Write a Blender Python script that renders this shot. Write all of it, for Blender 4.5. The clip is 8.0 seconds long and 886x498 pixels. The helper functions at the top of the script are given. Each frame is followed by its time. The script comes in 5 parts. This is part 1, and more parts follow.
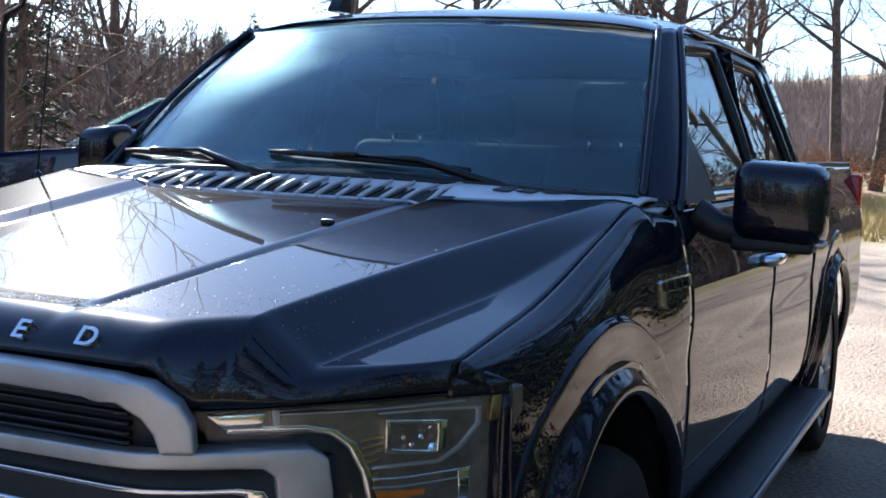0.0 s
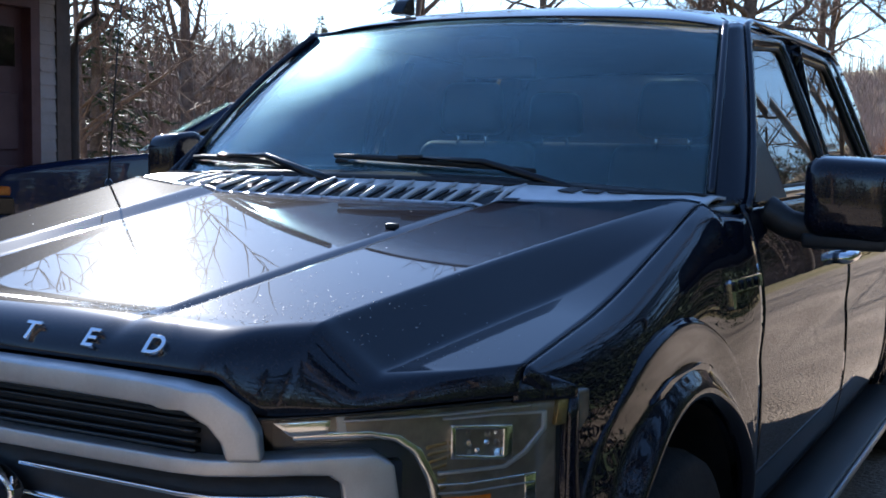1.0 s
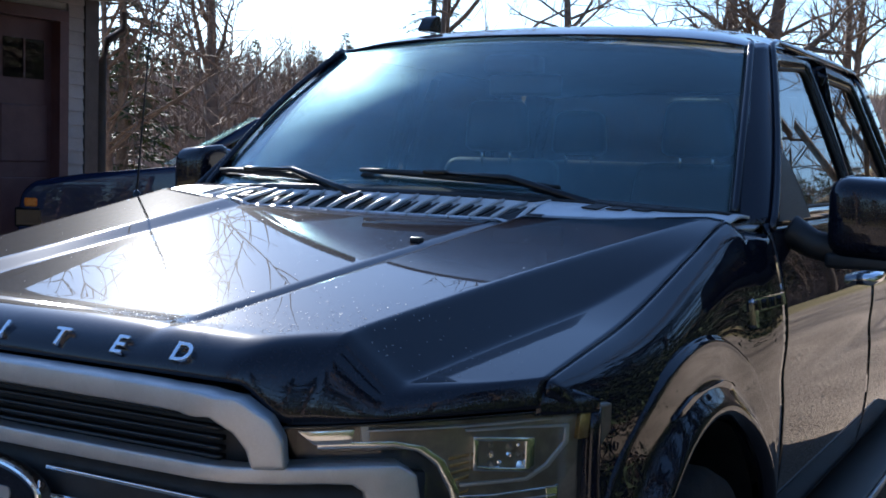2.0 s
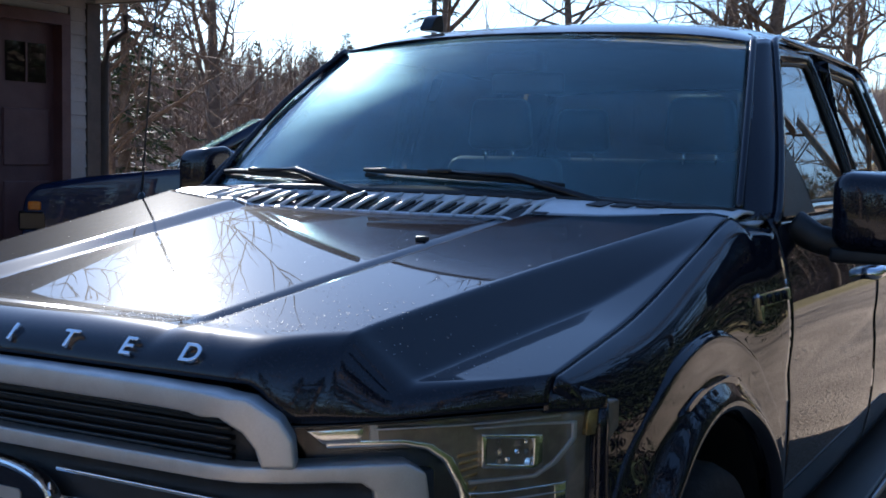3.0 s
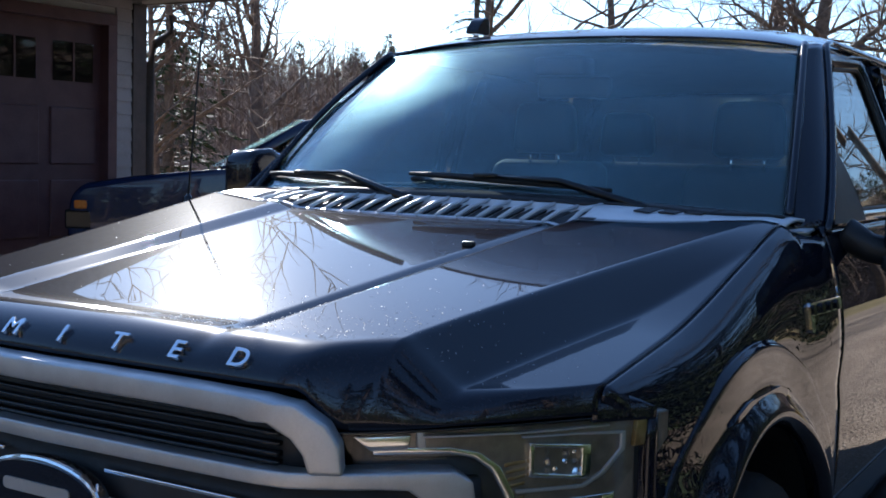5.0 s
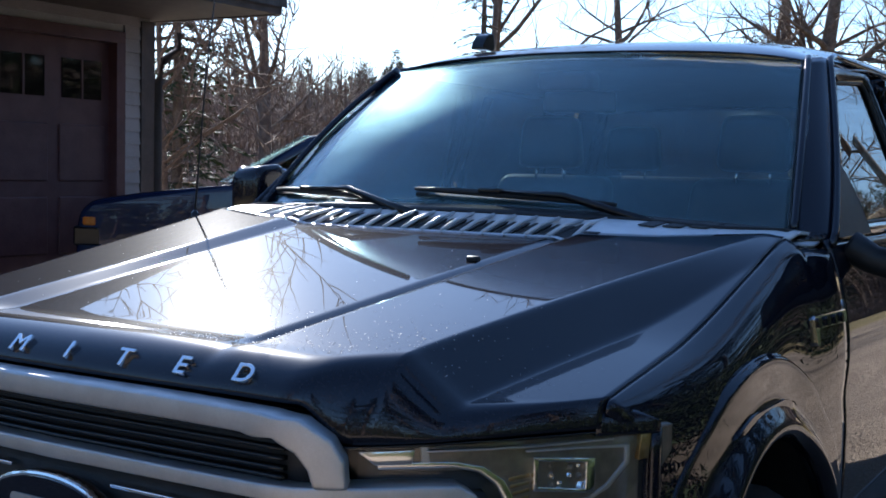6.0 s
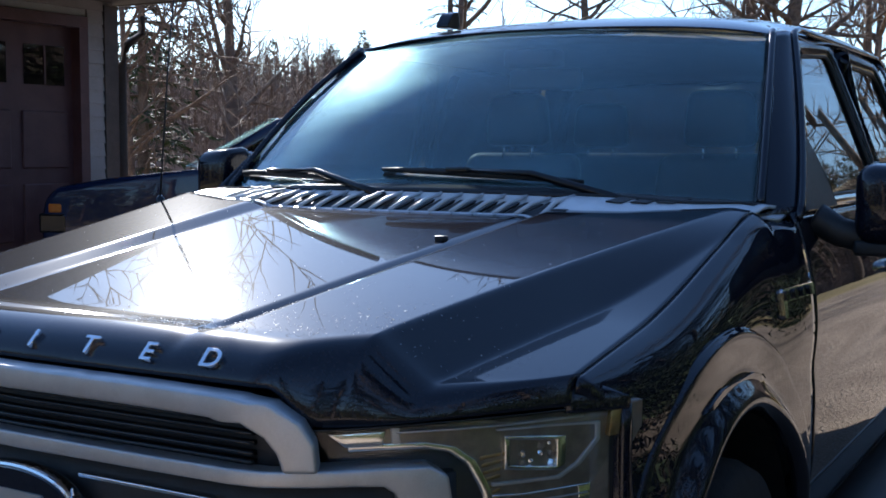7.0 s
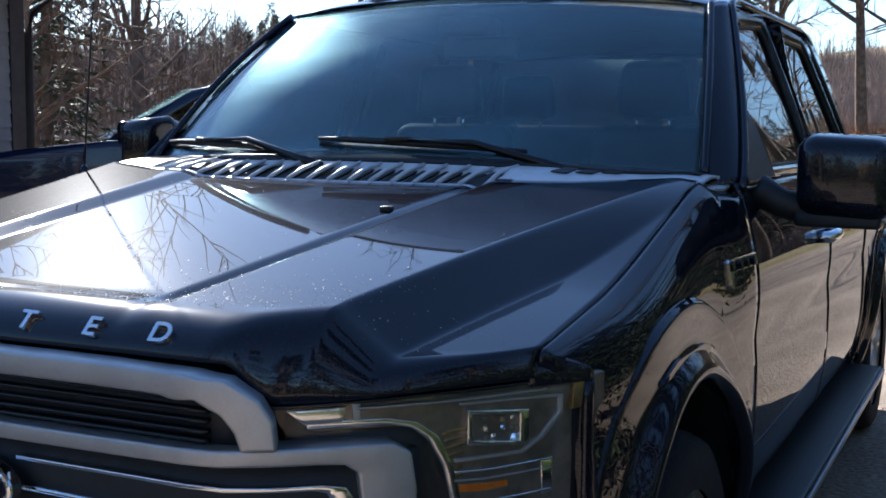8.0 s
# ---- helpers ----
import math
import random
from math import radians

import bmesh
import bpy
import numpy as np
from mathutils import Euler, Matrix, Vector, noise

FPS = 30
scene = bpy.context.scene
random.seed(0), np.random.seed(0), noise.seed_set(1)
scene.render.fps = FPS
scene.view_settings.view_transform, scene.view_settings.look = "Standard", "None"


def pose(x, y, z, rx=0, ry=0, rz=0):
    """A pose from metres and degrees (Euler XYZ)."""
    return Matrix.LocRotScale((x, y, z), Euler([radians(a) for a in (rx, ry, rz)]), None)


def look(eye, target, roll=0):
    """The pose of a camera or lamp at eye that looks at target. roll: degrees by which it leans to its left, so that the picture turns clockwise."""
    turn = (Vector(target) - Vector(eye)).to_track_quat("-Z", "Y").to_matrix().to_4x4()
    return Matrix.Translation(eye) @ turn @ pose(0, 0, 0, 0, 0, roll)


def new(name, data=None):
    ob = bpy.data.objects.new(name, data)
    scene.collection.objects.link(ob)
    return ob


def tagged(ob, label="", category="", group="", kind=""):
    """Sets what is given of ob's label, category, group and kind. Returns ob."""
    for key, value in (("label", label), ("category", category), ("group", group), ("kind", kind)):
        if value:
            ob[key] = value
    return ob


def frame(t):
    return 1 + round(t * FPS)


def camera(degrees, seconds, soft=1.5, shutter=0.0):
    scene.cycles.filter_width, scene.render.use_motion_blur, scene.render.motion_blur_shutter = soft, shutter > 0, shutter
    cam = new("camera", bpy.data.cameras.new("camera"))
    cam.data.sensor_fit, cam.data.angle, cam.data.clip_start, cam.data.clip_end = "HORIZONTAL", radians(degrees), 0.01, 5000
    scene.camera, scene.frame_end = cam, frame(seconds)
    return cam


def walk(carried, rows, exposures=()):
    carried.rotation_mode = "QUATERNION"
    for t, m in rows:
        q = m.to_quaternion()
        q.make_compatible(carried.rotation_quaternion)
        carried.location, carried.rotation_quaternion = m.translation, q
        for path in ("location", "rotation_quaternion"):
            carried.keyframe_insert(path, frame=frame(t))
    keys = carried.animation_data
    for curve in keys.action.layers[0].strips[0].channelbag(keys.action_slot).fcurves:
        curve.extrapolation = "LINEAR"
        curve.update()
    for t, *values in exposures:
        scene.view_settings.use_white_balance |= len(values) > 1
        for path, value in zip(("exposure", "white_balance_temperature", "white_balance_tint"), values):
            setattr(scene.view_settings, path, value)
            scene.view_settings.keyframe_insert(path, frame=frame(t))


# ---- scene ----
cam = camera(41.0, 8.0, soft=1.7)
EYES = [
    (0.0, (1.675, -1.294, 1.458), (0.842, 0.515, 1.278), 2.2),
    (0.5, (1.691, -1.296, 1.449), (0.809, 0.487, 1.248), 1.0),
    (1.0, (1.681, -1.281, 1.468), (0.743, 0.475, 1.282), 1.1),
    (1.5, (1.682, -1.292, 1.441), (0.695, 0.441, 1.294), 1.0),
    (1.7, (1.683, -1.296, 1.459), (0.706, 0.443, 1.304), 2.0),
    (2.8, (1.689, -1.310, 1.462), (0.733, 0.439, 1.303), 0.9),
    (3.0, (1.683, -1.310, 1.460), (0.707, 0.429, 1.302), 1.2),
    (3.5, (1.671, -1.295, 1.477), (0.672, 0.427, 1.285), 0.8),
    (4.0, (1.682, -1.300, 1.459), (0.679, 0.422, 1.288), 0.3),
    (4.5, (1.665, -1.306, 1.462), (0.678, 0.423, 1.279), 1.3),
    (4.7, (1.663, -1.306, 1.469), (0.641, 0.406, 1.310), 1.5),
    (5.8, (1.672, -1.311, 1.466), (0.628, 0.387, 1.309), 1.6),
    (6.0, (1.676, -1.311, 1.470), (0.628, 0.388, 1.336), 1.3),
    (6.5, (1.680, -1.305, 1.465), (0.661, 0.410, 1.322), 0.7),
    (7.0, (1.676, -1.298, 1.468), (0.672, 0.424, 1.302), 0.3),
    (7.5, (1.672, -1.292, 1.449), (0.701, 0.450, 1.291), 0.3),
    (8.0, (1.571, -1.278, 1.452), (0.704, 0.513, 1.245), 0.6),
]
walk(cam, [(t, look(eye, target, roll)) for t, eye, target, roll in EYES], [(0.0, 2.20, 5750, 12), (1.5, 2.08, 5720, 12), (3.0, 1.95, 5700, 12), (6.0, 1.98, 5700, 12), (8.0, 1.86, 5700, 12)])

# world, sun, exposure
SUN_AZ, SUN_EL = radians(-45.5), radians(24.5)
world = bpy.data.worlds.new("world")
scene.world = world
world.use_nodes = True
wt = world.node_tree
sky = wt.nodes.new("ShaderNodeTexSky")
sky.sky_type, sky.sun_disc = "NISHITA", False
sky.sun_elevation, sky.sun_rotation = SUN_EL, SUN_AZ
sky.dust_density, sky.air_density, sky.ozone_density = 0.15, 1.0, 3.5
wt.nodes["Background"].inputs[1].default_value = 0.062
wt.links.new(sky.outputs[0], wt.nodes["Background"].inputs[0])
sun = new("sun", bpy.data.lights.new("sun", "SUN"))
sun.data.energy, sun.data.angle, sun.data.color = 5.0, radians(0.53), (1.0, 0.93, 0.82)
sun_way = Vector((math.sin(SUN_AZ) * math.cos(SUN_EL), math.cos(SUN_AZ) * math.cos(SUN_EL), math.sin(SUN_EL)))
sun.matrix_world = look(sun_way * 60, (0, 0, 0))

# materials


def material(name, base, rough=0.6, metal=0.0, second=None, scale=8.0, bump=0.0, bump_scale=60.0, coat=0.0, coat_rough=0.03, ior=1.45, rough_var=0.0, random_value=0.0, flakes=0.0):
    """Principled surface with two scales of variation."""
    m = bpy.data.materials.new(name)
    m.use_nodes = True
    t = m.node_tree
    b = t.nodes["Principled BSDF"]
    b.inputs["Base Color"].default_value = (*base, 1)
    b.inputs["Roughness"].default_value = rough
    b.inputs["Metallic"].default_value = metal
    b.inputs["IOR"].default_value = ior
    b.inputs["Coat Weight"].default_value = coat
    b.inputs["Coat Roughness"].default_value = coat_rough
    co = t.nodes.new("ShaderNodeTexCoord")
    big = t.nodes.new("ShaderNodeTexNoise")
    big.inputs["Scale"].default_value, big.inputs["Detail"].default_value = scale, 6
    fine = t.nodes.new("ShaderNodeTexNoise")
    fine.inputs["Scale"].default_value, fine.inputs["Detail"].default_value = bump_scale, 8
    for n in (big, fine):
        t.links.new(co.outputs["Object"], n.inputs["Vector"])
    if second is not None:
        mul = t.nodes.new("ShaderNodeMath")
        mul.operation = "ADD"
        sc = t.nodes.new("ShaderNodeMath")
        sc.operation = "MULTIPLY_ADD"
        sc.inputs[1].default_value, sc.inputs[2].default_value = 0.6, -0.3
        t.links.new(fine.outputs["Fac"], sc.inputs[0])
        t.links.new(big.outputs["Fac"], mul.inputs[0])
        t.links.new(sc.outputs[0], mul.inputs[1])
        ramp = t.nodes.new("ShaderNodeValToRGB")
        ramp.color_ramp.elements[0].position, ramp.color_ramp.elements[1].position = 0.36, 0.64
        ramp.color_ramp.elements[0].color, ramp.color_ramp.elements[1].color = (*base, 1), (*second, 1)
        t.links.new(mul.outputs[0], ramp.inputs[0])
        out = ramp.outputs[0]
        if random_value:
            info = t.nodes.new("ShaderNodeObjectInfo")
            hsv = t.nodes.new("ShaderNodeHueSaturation")
            mr = t.nodes.new("ShaderNodeMath")
            mr.operation = "MULTIPLY_ADD"
            mr.inputs[1].default_value, mr.inputs[2].default_value = random_value, 1 - random_value / 2
            t.links.new(info.outputs["Random"], mr.inputs[0])
            t.links.new(mr.outputs[0], hsv.inputs["Value"])
            t.links.new(out, hsv.inputs["Color"])
            out = hsv.outputs[0]
        t.links.new(out, b.inputs["Base Color"])
    if rough_var:
        mr = t.nodes.new("ShaderNodeMath")
        mr.operation = "MULTIPLY_ADD"
        mr.inputs[1].default_value, mr.inputs[2].default_value = rough_var, rough - rough_var / 2
        t.links.new(fine.outputs["Fac"], mr.inputs[0])
        t.links.new(mr.outputs[0], b.inputs["Roughness"])
    if bump:
        bp = t.nodes.new("ShaderNodeBump")
        bp.inputs["Strength"].default_value, bp.inputs["Distance"].default_value = bump, 0.01
        t.links.new(fine.outputs["Fac"], bp.inputs["Height"])
        t.links.new(bp.outputs[0], b.inputs["Normal"])
    return m


def glass_material(name, tint, gloss=0.0, film=0.0):
    m = bpy.data.materials.new(name)
    m.use_nodes = True
    t = m.node_tree
    t.nodes.remove(t.nodes["Principled BSDF"])
    out = t.nodes["Material Output"]
    tr, gl, mix, lw, power, fr = (t.nodes.new(n) for n in ("ShaderNodeBsdfTransparent", "ShaderNodeBsdfGlossy", "ShaderNodeMixShader", "ShaderNodeLayerWeight", "ShaderNodeMath", "ShaderNodeMath"))
    lw.inputs["Blend"].default_value = 0.5
    power.operation, fr.operation = "POWER", "MULTIPLY_ADD"
    power.inputs[1].default_value = 5.0
    fr.inputs[1].default_value, fr.inputs[2].default_value = 0.957, 0.043
    t.links.new(lw.outputs["Facing"], power.inputs[0])
    t.links.new(power.outputs[0], fr.inputs[0])
    tr.inputs[0].default_value = (*tint, 1)
    gl.inputs["Roughness"].default_value = gloss
    t.links.new(fr.outputs[0], mix.inputs[0])
    t.links.new(tr.outputs[0], mix.inputs[1])
    t.links.new(gl.outputs[0], mix.inputs[2])
    last = mix
    if film:
        spots = t.nodes.new("ShaderNodeTexNoise")
        spots.inputs["Scale"].default_value, spots.inputs["Detail"].default_value = 5.0, 6
        # thin dust film, tinted teal and made glossy to imitate veiling sun flare
        for kind, rough, share in (("ShaderNodeBsdfDiffuse", 0.5, 0.08), ("ShaderNodeBsdfGlossy", 0.46, 0.9), ("ShaderNodeBsdfGlossy", 0.17, 0.6)):
            dust, amount, mix2 = t.nodes.new(kind), t.nodes.new("ShaderNodeMath"), t.nodes.new("ShaderNodeMixShader")
            dust.inputs[0].default_value = (0.50, 0.80, 0.84, 1)
            dust.inputs["Roughness"].default_value = rough
            amount.operation = "MULTIPLY"
            amount.inputs[1].default_value = film * share * 2
            t.links.new(spots.outputs["Fac"], amount.inputs[0])
            t.links.new(amount.outputs[0], mix2.inputs[0])
            t.links.new(last.outputs[0], mix2.inputs[1])
            t.links.new(dust.outputs[0], mix2.inputs[2])
            last = mix2
    t.links.new(last.outputs[0], out.inputs[0])
    return m


def paint_material(name, base, dust):
    """Metallic car paint under clear coat, with a thin uneven film of road dust."""
    m = material(name, base, rough=0.55, metal=0.0, coat=0.78, coat_rough=0.015, scale=3, bump_scale=220)
    t = m.node_tree
    b = t.nodes["Principled BSDF"]
    film = t.nodes.new("ShaderNodeBsdfPrincipled")
    film.inputs["Base Color"].default_value = (*dust, 1)
    film.inputs["Roughness"].default_value = 0.9
    film.inputs["Specular IOR Level"].default_value = 0.0
    b.inputs["Specular IOR Level"].default_value = 0.0
    specks = t.nodes.new("ShaderNodeTexNoise")
    specks.inputs["Scale"].default_value, specks.inputs["Detail"].default_value = 170, 3
    co = t.nodes.new("ShaderNodeTexCoord")
    t.links.new(co.outputs["Object"], specks.inputs["Vector"])
    ramp = t.nodes.new("ShaderNodeValToRGB")
    ramp.color_ramp.elements[0].position, ramp.color_ramp.elements[1].position = 0.45, 0.80
    ramp.color_ramp.elements[0].color, ramp.color_ramp.elements[1].color = (0.02, 0.02, 0.02, 1), (0.075, 0.075, 0.075, 1)
    t.links.new(specks.outputs["Fac"], ramp.inputs[0])
    mix = t.nodes.new("ShaderNodeMixShader")
    t.links.new(ramp.outputs[0], mix.inputs[0])
    t.links.new(b.outputs[0], mix.inputs[1])
    t.links.new(film.outputs[0], mix.inputs[2])
    # road film lobes, widened to imitate bloom round the sun's glint: a tight lobe and a wide faint one
    last = mix
    for rough, share in ((0.16, 0.010), (0.40, 0.0025)):
        haze, blend = t.nodes.new("ShaderNodeBsdfGlossy"), t.nodes.new("ShaderNodeMixShader")
        haze.inputs["Roughness"].default_value, blend.inputs[0].default_value = rough, share
        t.links.new(last.outputs[0], blend.inputs[1])
        t.links.new(haze.outputs[0], blend.inputs[2])
        last = blend
    t.links.new(last.outputs[0], t.nodes["Material Output"].inputs[0])
    return m


PAINT = paint_material("navy_metallic_paint", (0.0007, 0.0014, 0.0075), (0.20, 0.19, 0.18))
PAINT_B = paint_material("blue_car_paint", (0.004, 0.010, 0.040), (0.20, 0.19, 0.18))
BLACK = material("black_plastic", (0.012, 0.012, 0.013), rough=0.5, second=(0.02, 0.02, 0.021), scale=30, bump=0.15, bump_scale=400)
GLOSS_BLACK = material("gloss_black_plastic", (0.008, 0.008, 0.009), rough=0.12, rough_var=0.06)
RUBBER = material("tyre_rubber", (0.009, 0.009, 0.009), rough=0.9, second=(0.017, 0.016, 0.015), scale=14, bump=0.3, bump_scale=150)
SATIN = material("satin_silver", (0.50, 0.49, 0.48), rough=0.50, metal=0.9, second=(0.56, 0.55, 0.54), scale=20, bump_scale=300, rough_var=0.1)
CHROME = material("chrome", (0.85, 0.85, 0.86), rough=0.07, metal=1.0, rough_var=0.05)
GLASS = glass_material("windshield_glass", (0.92, 0.965, 0.96), film=0.045)
CLEAR = glass_material("front_side_glass", (0.30, 0.34, 0.34))
TINT = glass_material("side_window_glass", (0.22, 0.25, 0.26))
PRIVACY = glass_material("privacy_glass", (0.24, 0.26, 0.27))
LENS = glass_material("clear_lens", (0.90, 0.91, 0.90))
LAMP_GREY = material("lamp_housing_grey", (0.17, 0.145, 0.115), rough=0.30, metal=0.5, second=(0.24, 0.205, 0.165), scale=20)
AMBER = material("amber_reflector", (0.55, 0.13, 0.01), rough=0.2, second=(0.62, 0.18, 0.02), scale=60)
RIB_GOLD = material("gold_tinted_reflector", (0.30, 0.20, 0.08), rough=0.25, metal=0.6, second=(0.38, 0.27, 0.13), scale=60)
RED = material("red_lamp", (0.42, 0.01, 0.008), rough=0.15, second=(0.5, 0.02, 0.012), scale=30)
LEATHER = material("dark_leather", (0.018, 0.017, 0.017), rough=0.55, second=(0.027, 0.025, 0.024), scale=12, bump=0.2, bump_scale=250)
DASH = material("dashboard_vinyl", (0.02, 0.021, 0.023), rough=0.6, second=(0.03, 0.03, 0.032), scale=15, bump=0.2, bump_scale=300)
LINER = material("headliner_cloth", (0.09, 0.088, 0.085), rough=0.9, second=(0.12, 0.115, 0.11), scale=15)
BARK = material("bark", (0.085, 0.060, 0.048), rough=0.9, second=(0.16, 0.12, 0.095), scale=5, bump=0.9, bump_scale=28)
TWIG = material("twig_bark", (0.10, 0.070, 0.056), rough=0.9, second=(0.18, 0.135, 0.105), scale=1.5)
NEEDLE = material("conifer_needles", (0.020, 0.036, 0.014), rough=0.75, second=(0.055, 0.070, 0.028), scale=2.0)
# far needles: veiling haze painted in as a paler, browner green
HAZED_NEEDLE = material("hazed_conifer_needles", (0.060, 0.066, 0.040), rough=0.9, second=(0.105, 0.098, 0.066), scale=0.4)
BRUSH = material("bare_brush", (0.11, 0.078, 0.062), rough=0.95, second=(0.21, 0.155, 0.125), scale=0.35)
# undergrowth lighter than the brush: haze and flare put into its colour
HAZED_GROWTH = material("haze_paled_growth", (0.19, 0.14, 0.115), rough=0.95, second=(0.32, 0.245, 0.205), scale=0.3)
SHRUB = material("dry_shrub", (0.10, 0.085, 0.03), rough=0.9, second=(0.19, 0.14, 0.05), scale=0.9)
RED_LEAF = material("rusty_leaves", (0.30, 0.10, 0.035), rough=0.85, second=(0.40, 0.19, 0.07), scale=1.5)
for leafy in (NEEDLE, HAZED_NEEDLE, TWIG, BARK, BRUSH, HAZED_GROWTH, SHRUB, RED_LEAF):
    leafy.node_tree.nodes["Principled BSDF"].inputs["Specular IOR Level"].default_value = 0.15
SIDING = material("pale_siding_paint", (0.26, 0.222, 0.205), rough=0.6, second=(0.32, 0.275, 0.255), scale=4, bump=0.2, bump_scale=70, random_value=0.08)
DOOR_BROWN = material("brown_door_paint", (0.070, 0.026, 0.026), rough=0.5, second=(0.095, 0.040, 0.038), scale=6, bump=0.15, bump_scale=90)
TRIM_BROWN = material("dark_brown_trim", (0.050, 0.036, 0.030), rough=0.6, second=(0.075, 0.055, 0.045), scale=8, bump=0.2, bump_scale=80)
ROOFING = material("roof_shingle", (0.06, 0.055, 0.05), rough=0.9, second=(0.10, 0.09, 0.085), scale=12, bump=0.6, bump_scale=60)
PLASTER = material("garage_inner_wall", (0.30, 0.28, 0.26), rough=0.9, second=(0.36, 0.34, 0.31), scale=3)


def ground_material():
    m = material("ground_gravel_and_grass", (0.2, 0.2, 0.2), rough=0.95)
    t = m.node_tree
    b = t.nodes["Principled BSDF"]
    geo = t.nodes.new("ShaderNodeNewGeometry")

    def noise_node(scale, detail=8):
        n = t.nodes.new("ShaderNodeTexNoise")
        n.inputs["Scale"].default_value, n.inputs["Detail"].default_value = scale, detail
        t.links.new(geo.outputs["Position"], n.inputs["Vector"])
        return n

    def ramp_node(src, stops):
        r = t.nodes.new("ShaderNodeValToRGB")
        while len(r.color_ramp.elements) < len(stops):
            r.color_ramp.elements.new(0.5)
        for e, (p, c) in zip(r.color_ramp.elements, stops):
            e.position, e.color = p, (*c, 1)
        t.links.new(src, r.inputs[0])
        return r.outputs[0]

    gravel_big, gravel_fine = noise_node(0.9), noise_node(38)
    g1 = ramp_node(gravel_fine.outputs["Fac"], [(0.3, (0.23, 0.170, 0.120)), (0.55, (0.38, 0.295, 0.220)), (0.75, (0.52, 0.43, 0.34))])
    g2 = ramp_node(gravel_big.outputs["Fac"], [(0.35, (0.68, 0.66, 0.64)), (0.65, (1, 1, 1))])
    mul = t.nodes.new("ShaderNodeMix")
    mul.data_type, mul.blend_type = "RGBA", "MULTIPLY"
    mul.inputs[0].default_value = 1
    t.links.new(g1, mul.inputs[6])
    t.links.new(g2, mul.inputs[7])
    grass_n, grass_f = noise_node(0.12), noise_node(9)
    h1 = ramp_node(grass_n.outputs["Fac"], [(0.35, (0.19, 0.155, 0.06)), (0.5, (0.33, 0.25, 0.10)), (0.68, (0.26, 0.14, 0.07))])
    h2 = ramp_node(grass_f.outputs["Fac"], [(0.3, (0.6, 0.6, 0.55)), (0.7, (1, 1, 1))])
    mul2 = t.nodes.new("ShaderNodeMix")
    mul2.data_type, mul2.blend_type = "RGBA", "MULTIPLY"
    mul2.inputs[0].default_value = 1
    t.links.new(h1, mul2.inputs[6])
    t.links.new(h2, mul2.inputs[7])
    # the yard's outline: an ellipse with a ragged edge
    sep = t.nodes.new("ShaderNodeSeparateXYZ")
    t.links.new(geo.outputs["Position"], sep.inputs[0])

    def math_node(op, a, b2=None, c=None):
        n = t.nodes.new("ShaderNodeMath")
        n.operation = op
        for i, v in enumerate((a, b2, c)):
            if v is None:
                continue
            if isinstance(v, (int, float)):
                n.inputs[i].default_value = v
            else:
                t.links.new(v, n.inputs[i])
        return n.outputs[0]

    ex = math_node("POWER", math_node("MULTIPLY", math_node("SUBTRACT", sep.outputs[0], -1.5), 1 / 11.0), 2.0)
    ey = math_node("POWER", math_node("MULTIPLY", math_node("SUBTRACT", sep.outputs[1], 3.0), 1 / 17.0), 2.0)
    edge = noise_node(0.8)
    e = math_node("ADD", math_node("ADD", ex, ey), math_node("MULTIPLY_ADD", edge.outputs["Fac"], 0.3, -0.15))
    f = math_node("MULTIPLY", math_node("SUBTRACT", e, 0.95), 8.0)
    cl = t.nodes.new("ShaderNodeClamp")
    t.links.new(f, cl.inputs[0])
    mx = t.nodes.new("ShaderNodeMix")
    mx.data_type = "RGBA"
    t.links.new(cl.outputs[0], mx.inputs[0])
    t.links.new(mul.outputs[2], mx.inputs[6])
    t.links.new(mul2.outputs[2], mx.inputs[7])
    t.links.new(mx.outputs[2], b.inputs["Base Color"])
    bp = t.nodes.new("ShaderNodeBump")
    bp.inputs["Strength"].default_value, bp.inputs["Distance"].default_value = 0.9, 0.03
    t.links.new(gravel_fine.outputs["Fac"], bp.inputs["Height"])
    t.links.new(bp.outputs[0], b.inputs["Normal"])
    return m


GROUND = ground_material()

# mesh helpers


def part(name, bm, mat, parent=None, label="", smooth=True, mirror=False):
    """Links a bmesh as one mesh object, under a parent if given."""
    if mirror:
        bmesh.ops.scale(bm, vec=(-1, 1, 1), verts=bm.verts)
    bmesh.ops.recalc_face_normals(bm, faces=bm.faces)
    me = bpy.data.meshes.new(name)
    bm.to_mesh(me)
    bm.free()
    me.materials.append(mat)
    if smooth:
        for p in me.polygons:
            p.use_smooth = True
    ob = new(name, me)
    if parent is not None:
        ob.parent = parent
    if label:
        ob["label"] = label
    return ob


def soft_edges(ob, width=0.004, segments=2, angle=35):
    b = ob.modifiers.new("bevel", "BEVEL")
    b.width, b.segments, b.limit_method, b.angle_limit = width, segments, "ANGLE", radians(angle)
    b.harden_normals = False
    return ob


def thick(ob, depth, offset=-1.0):
    s = ob.modifiers.new("thickness", "SOLIDIFY")
    s.thickness, s.offset = depth, offset
    return ob


def grid(bm, f, us, vs):
    """A sheet of quads from a function of two parameters."""
    rows = [[bm.verts.new(f(u, v)) for u in us] for v in vs]
    for a, b in zip(rows, rows[1:]):
        for i in range(len(us) - 1):
            bm.faces.new((a[i], a[i + 1], b[i + 1], b[i]))
    return bm


def sheet(f, us, vs):
    return grid(bmesh.new(), f, us, vs)


def lin(a, b, n):
    return [a + (b - a) * i / (n - 1) for i in range(n)]


def smooth01(t):
    t = min(max(t, 0.0), 1.0)
    return t * t * (3 - 2 * t)


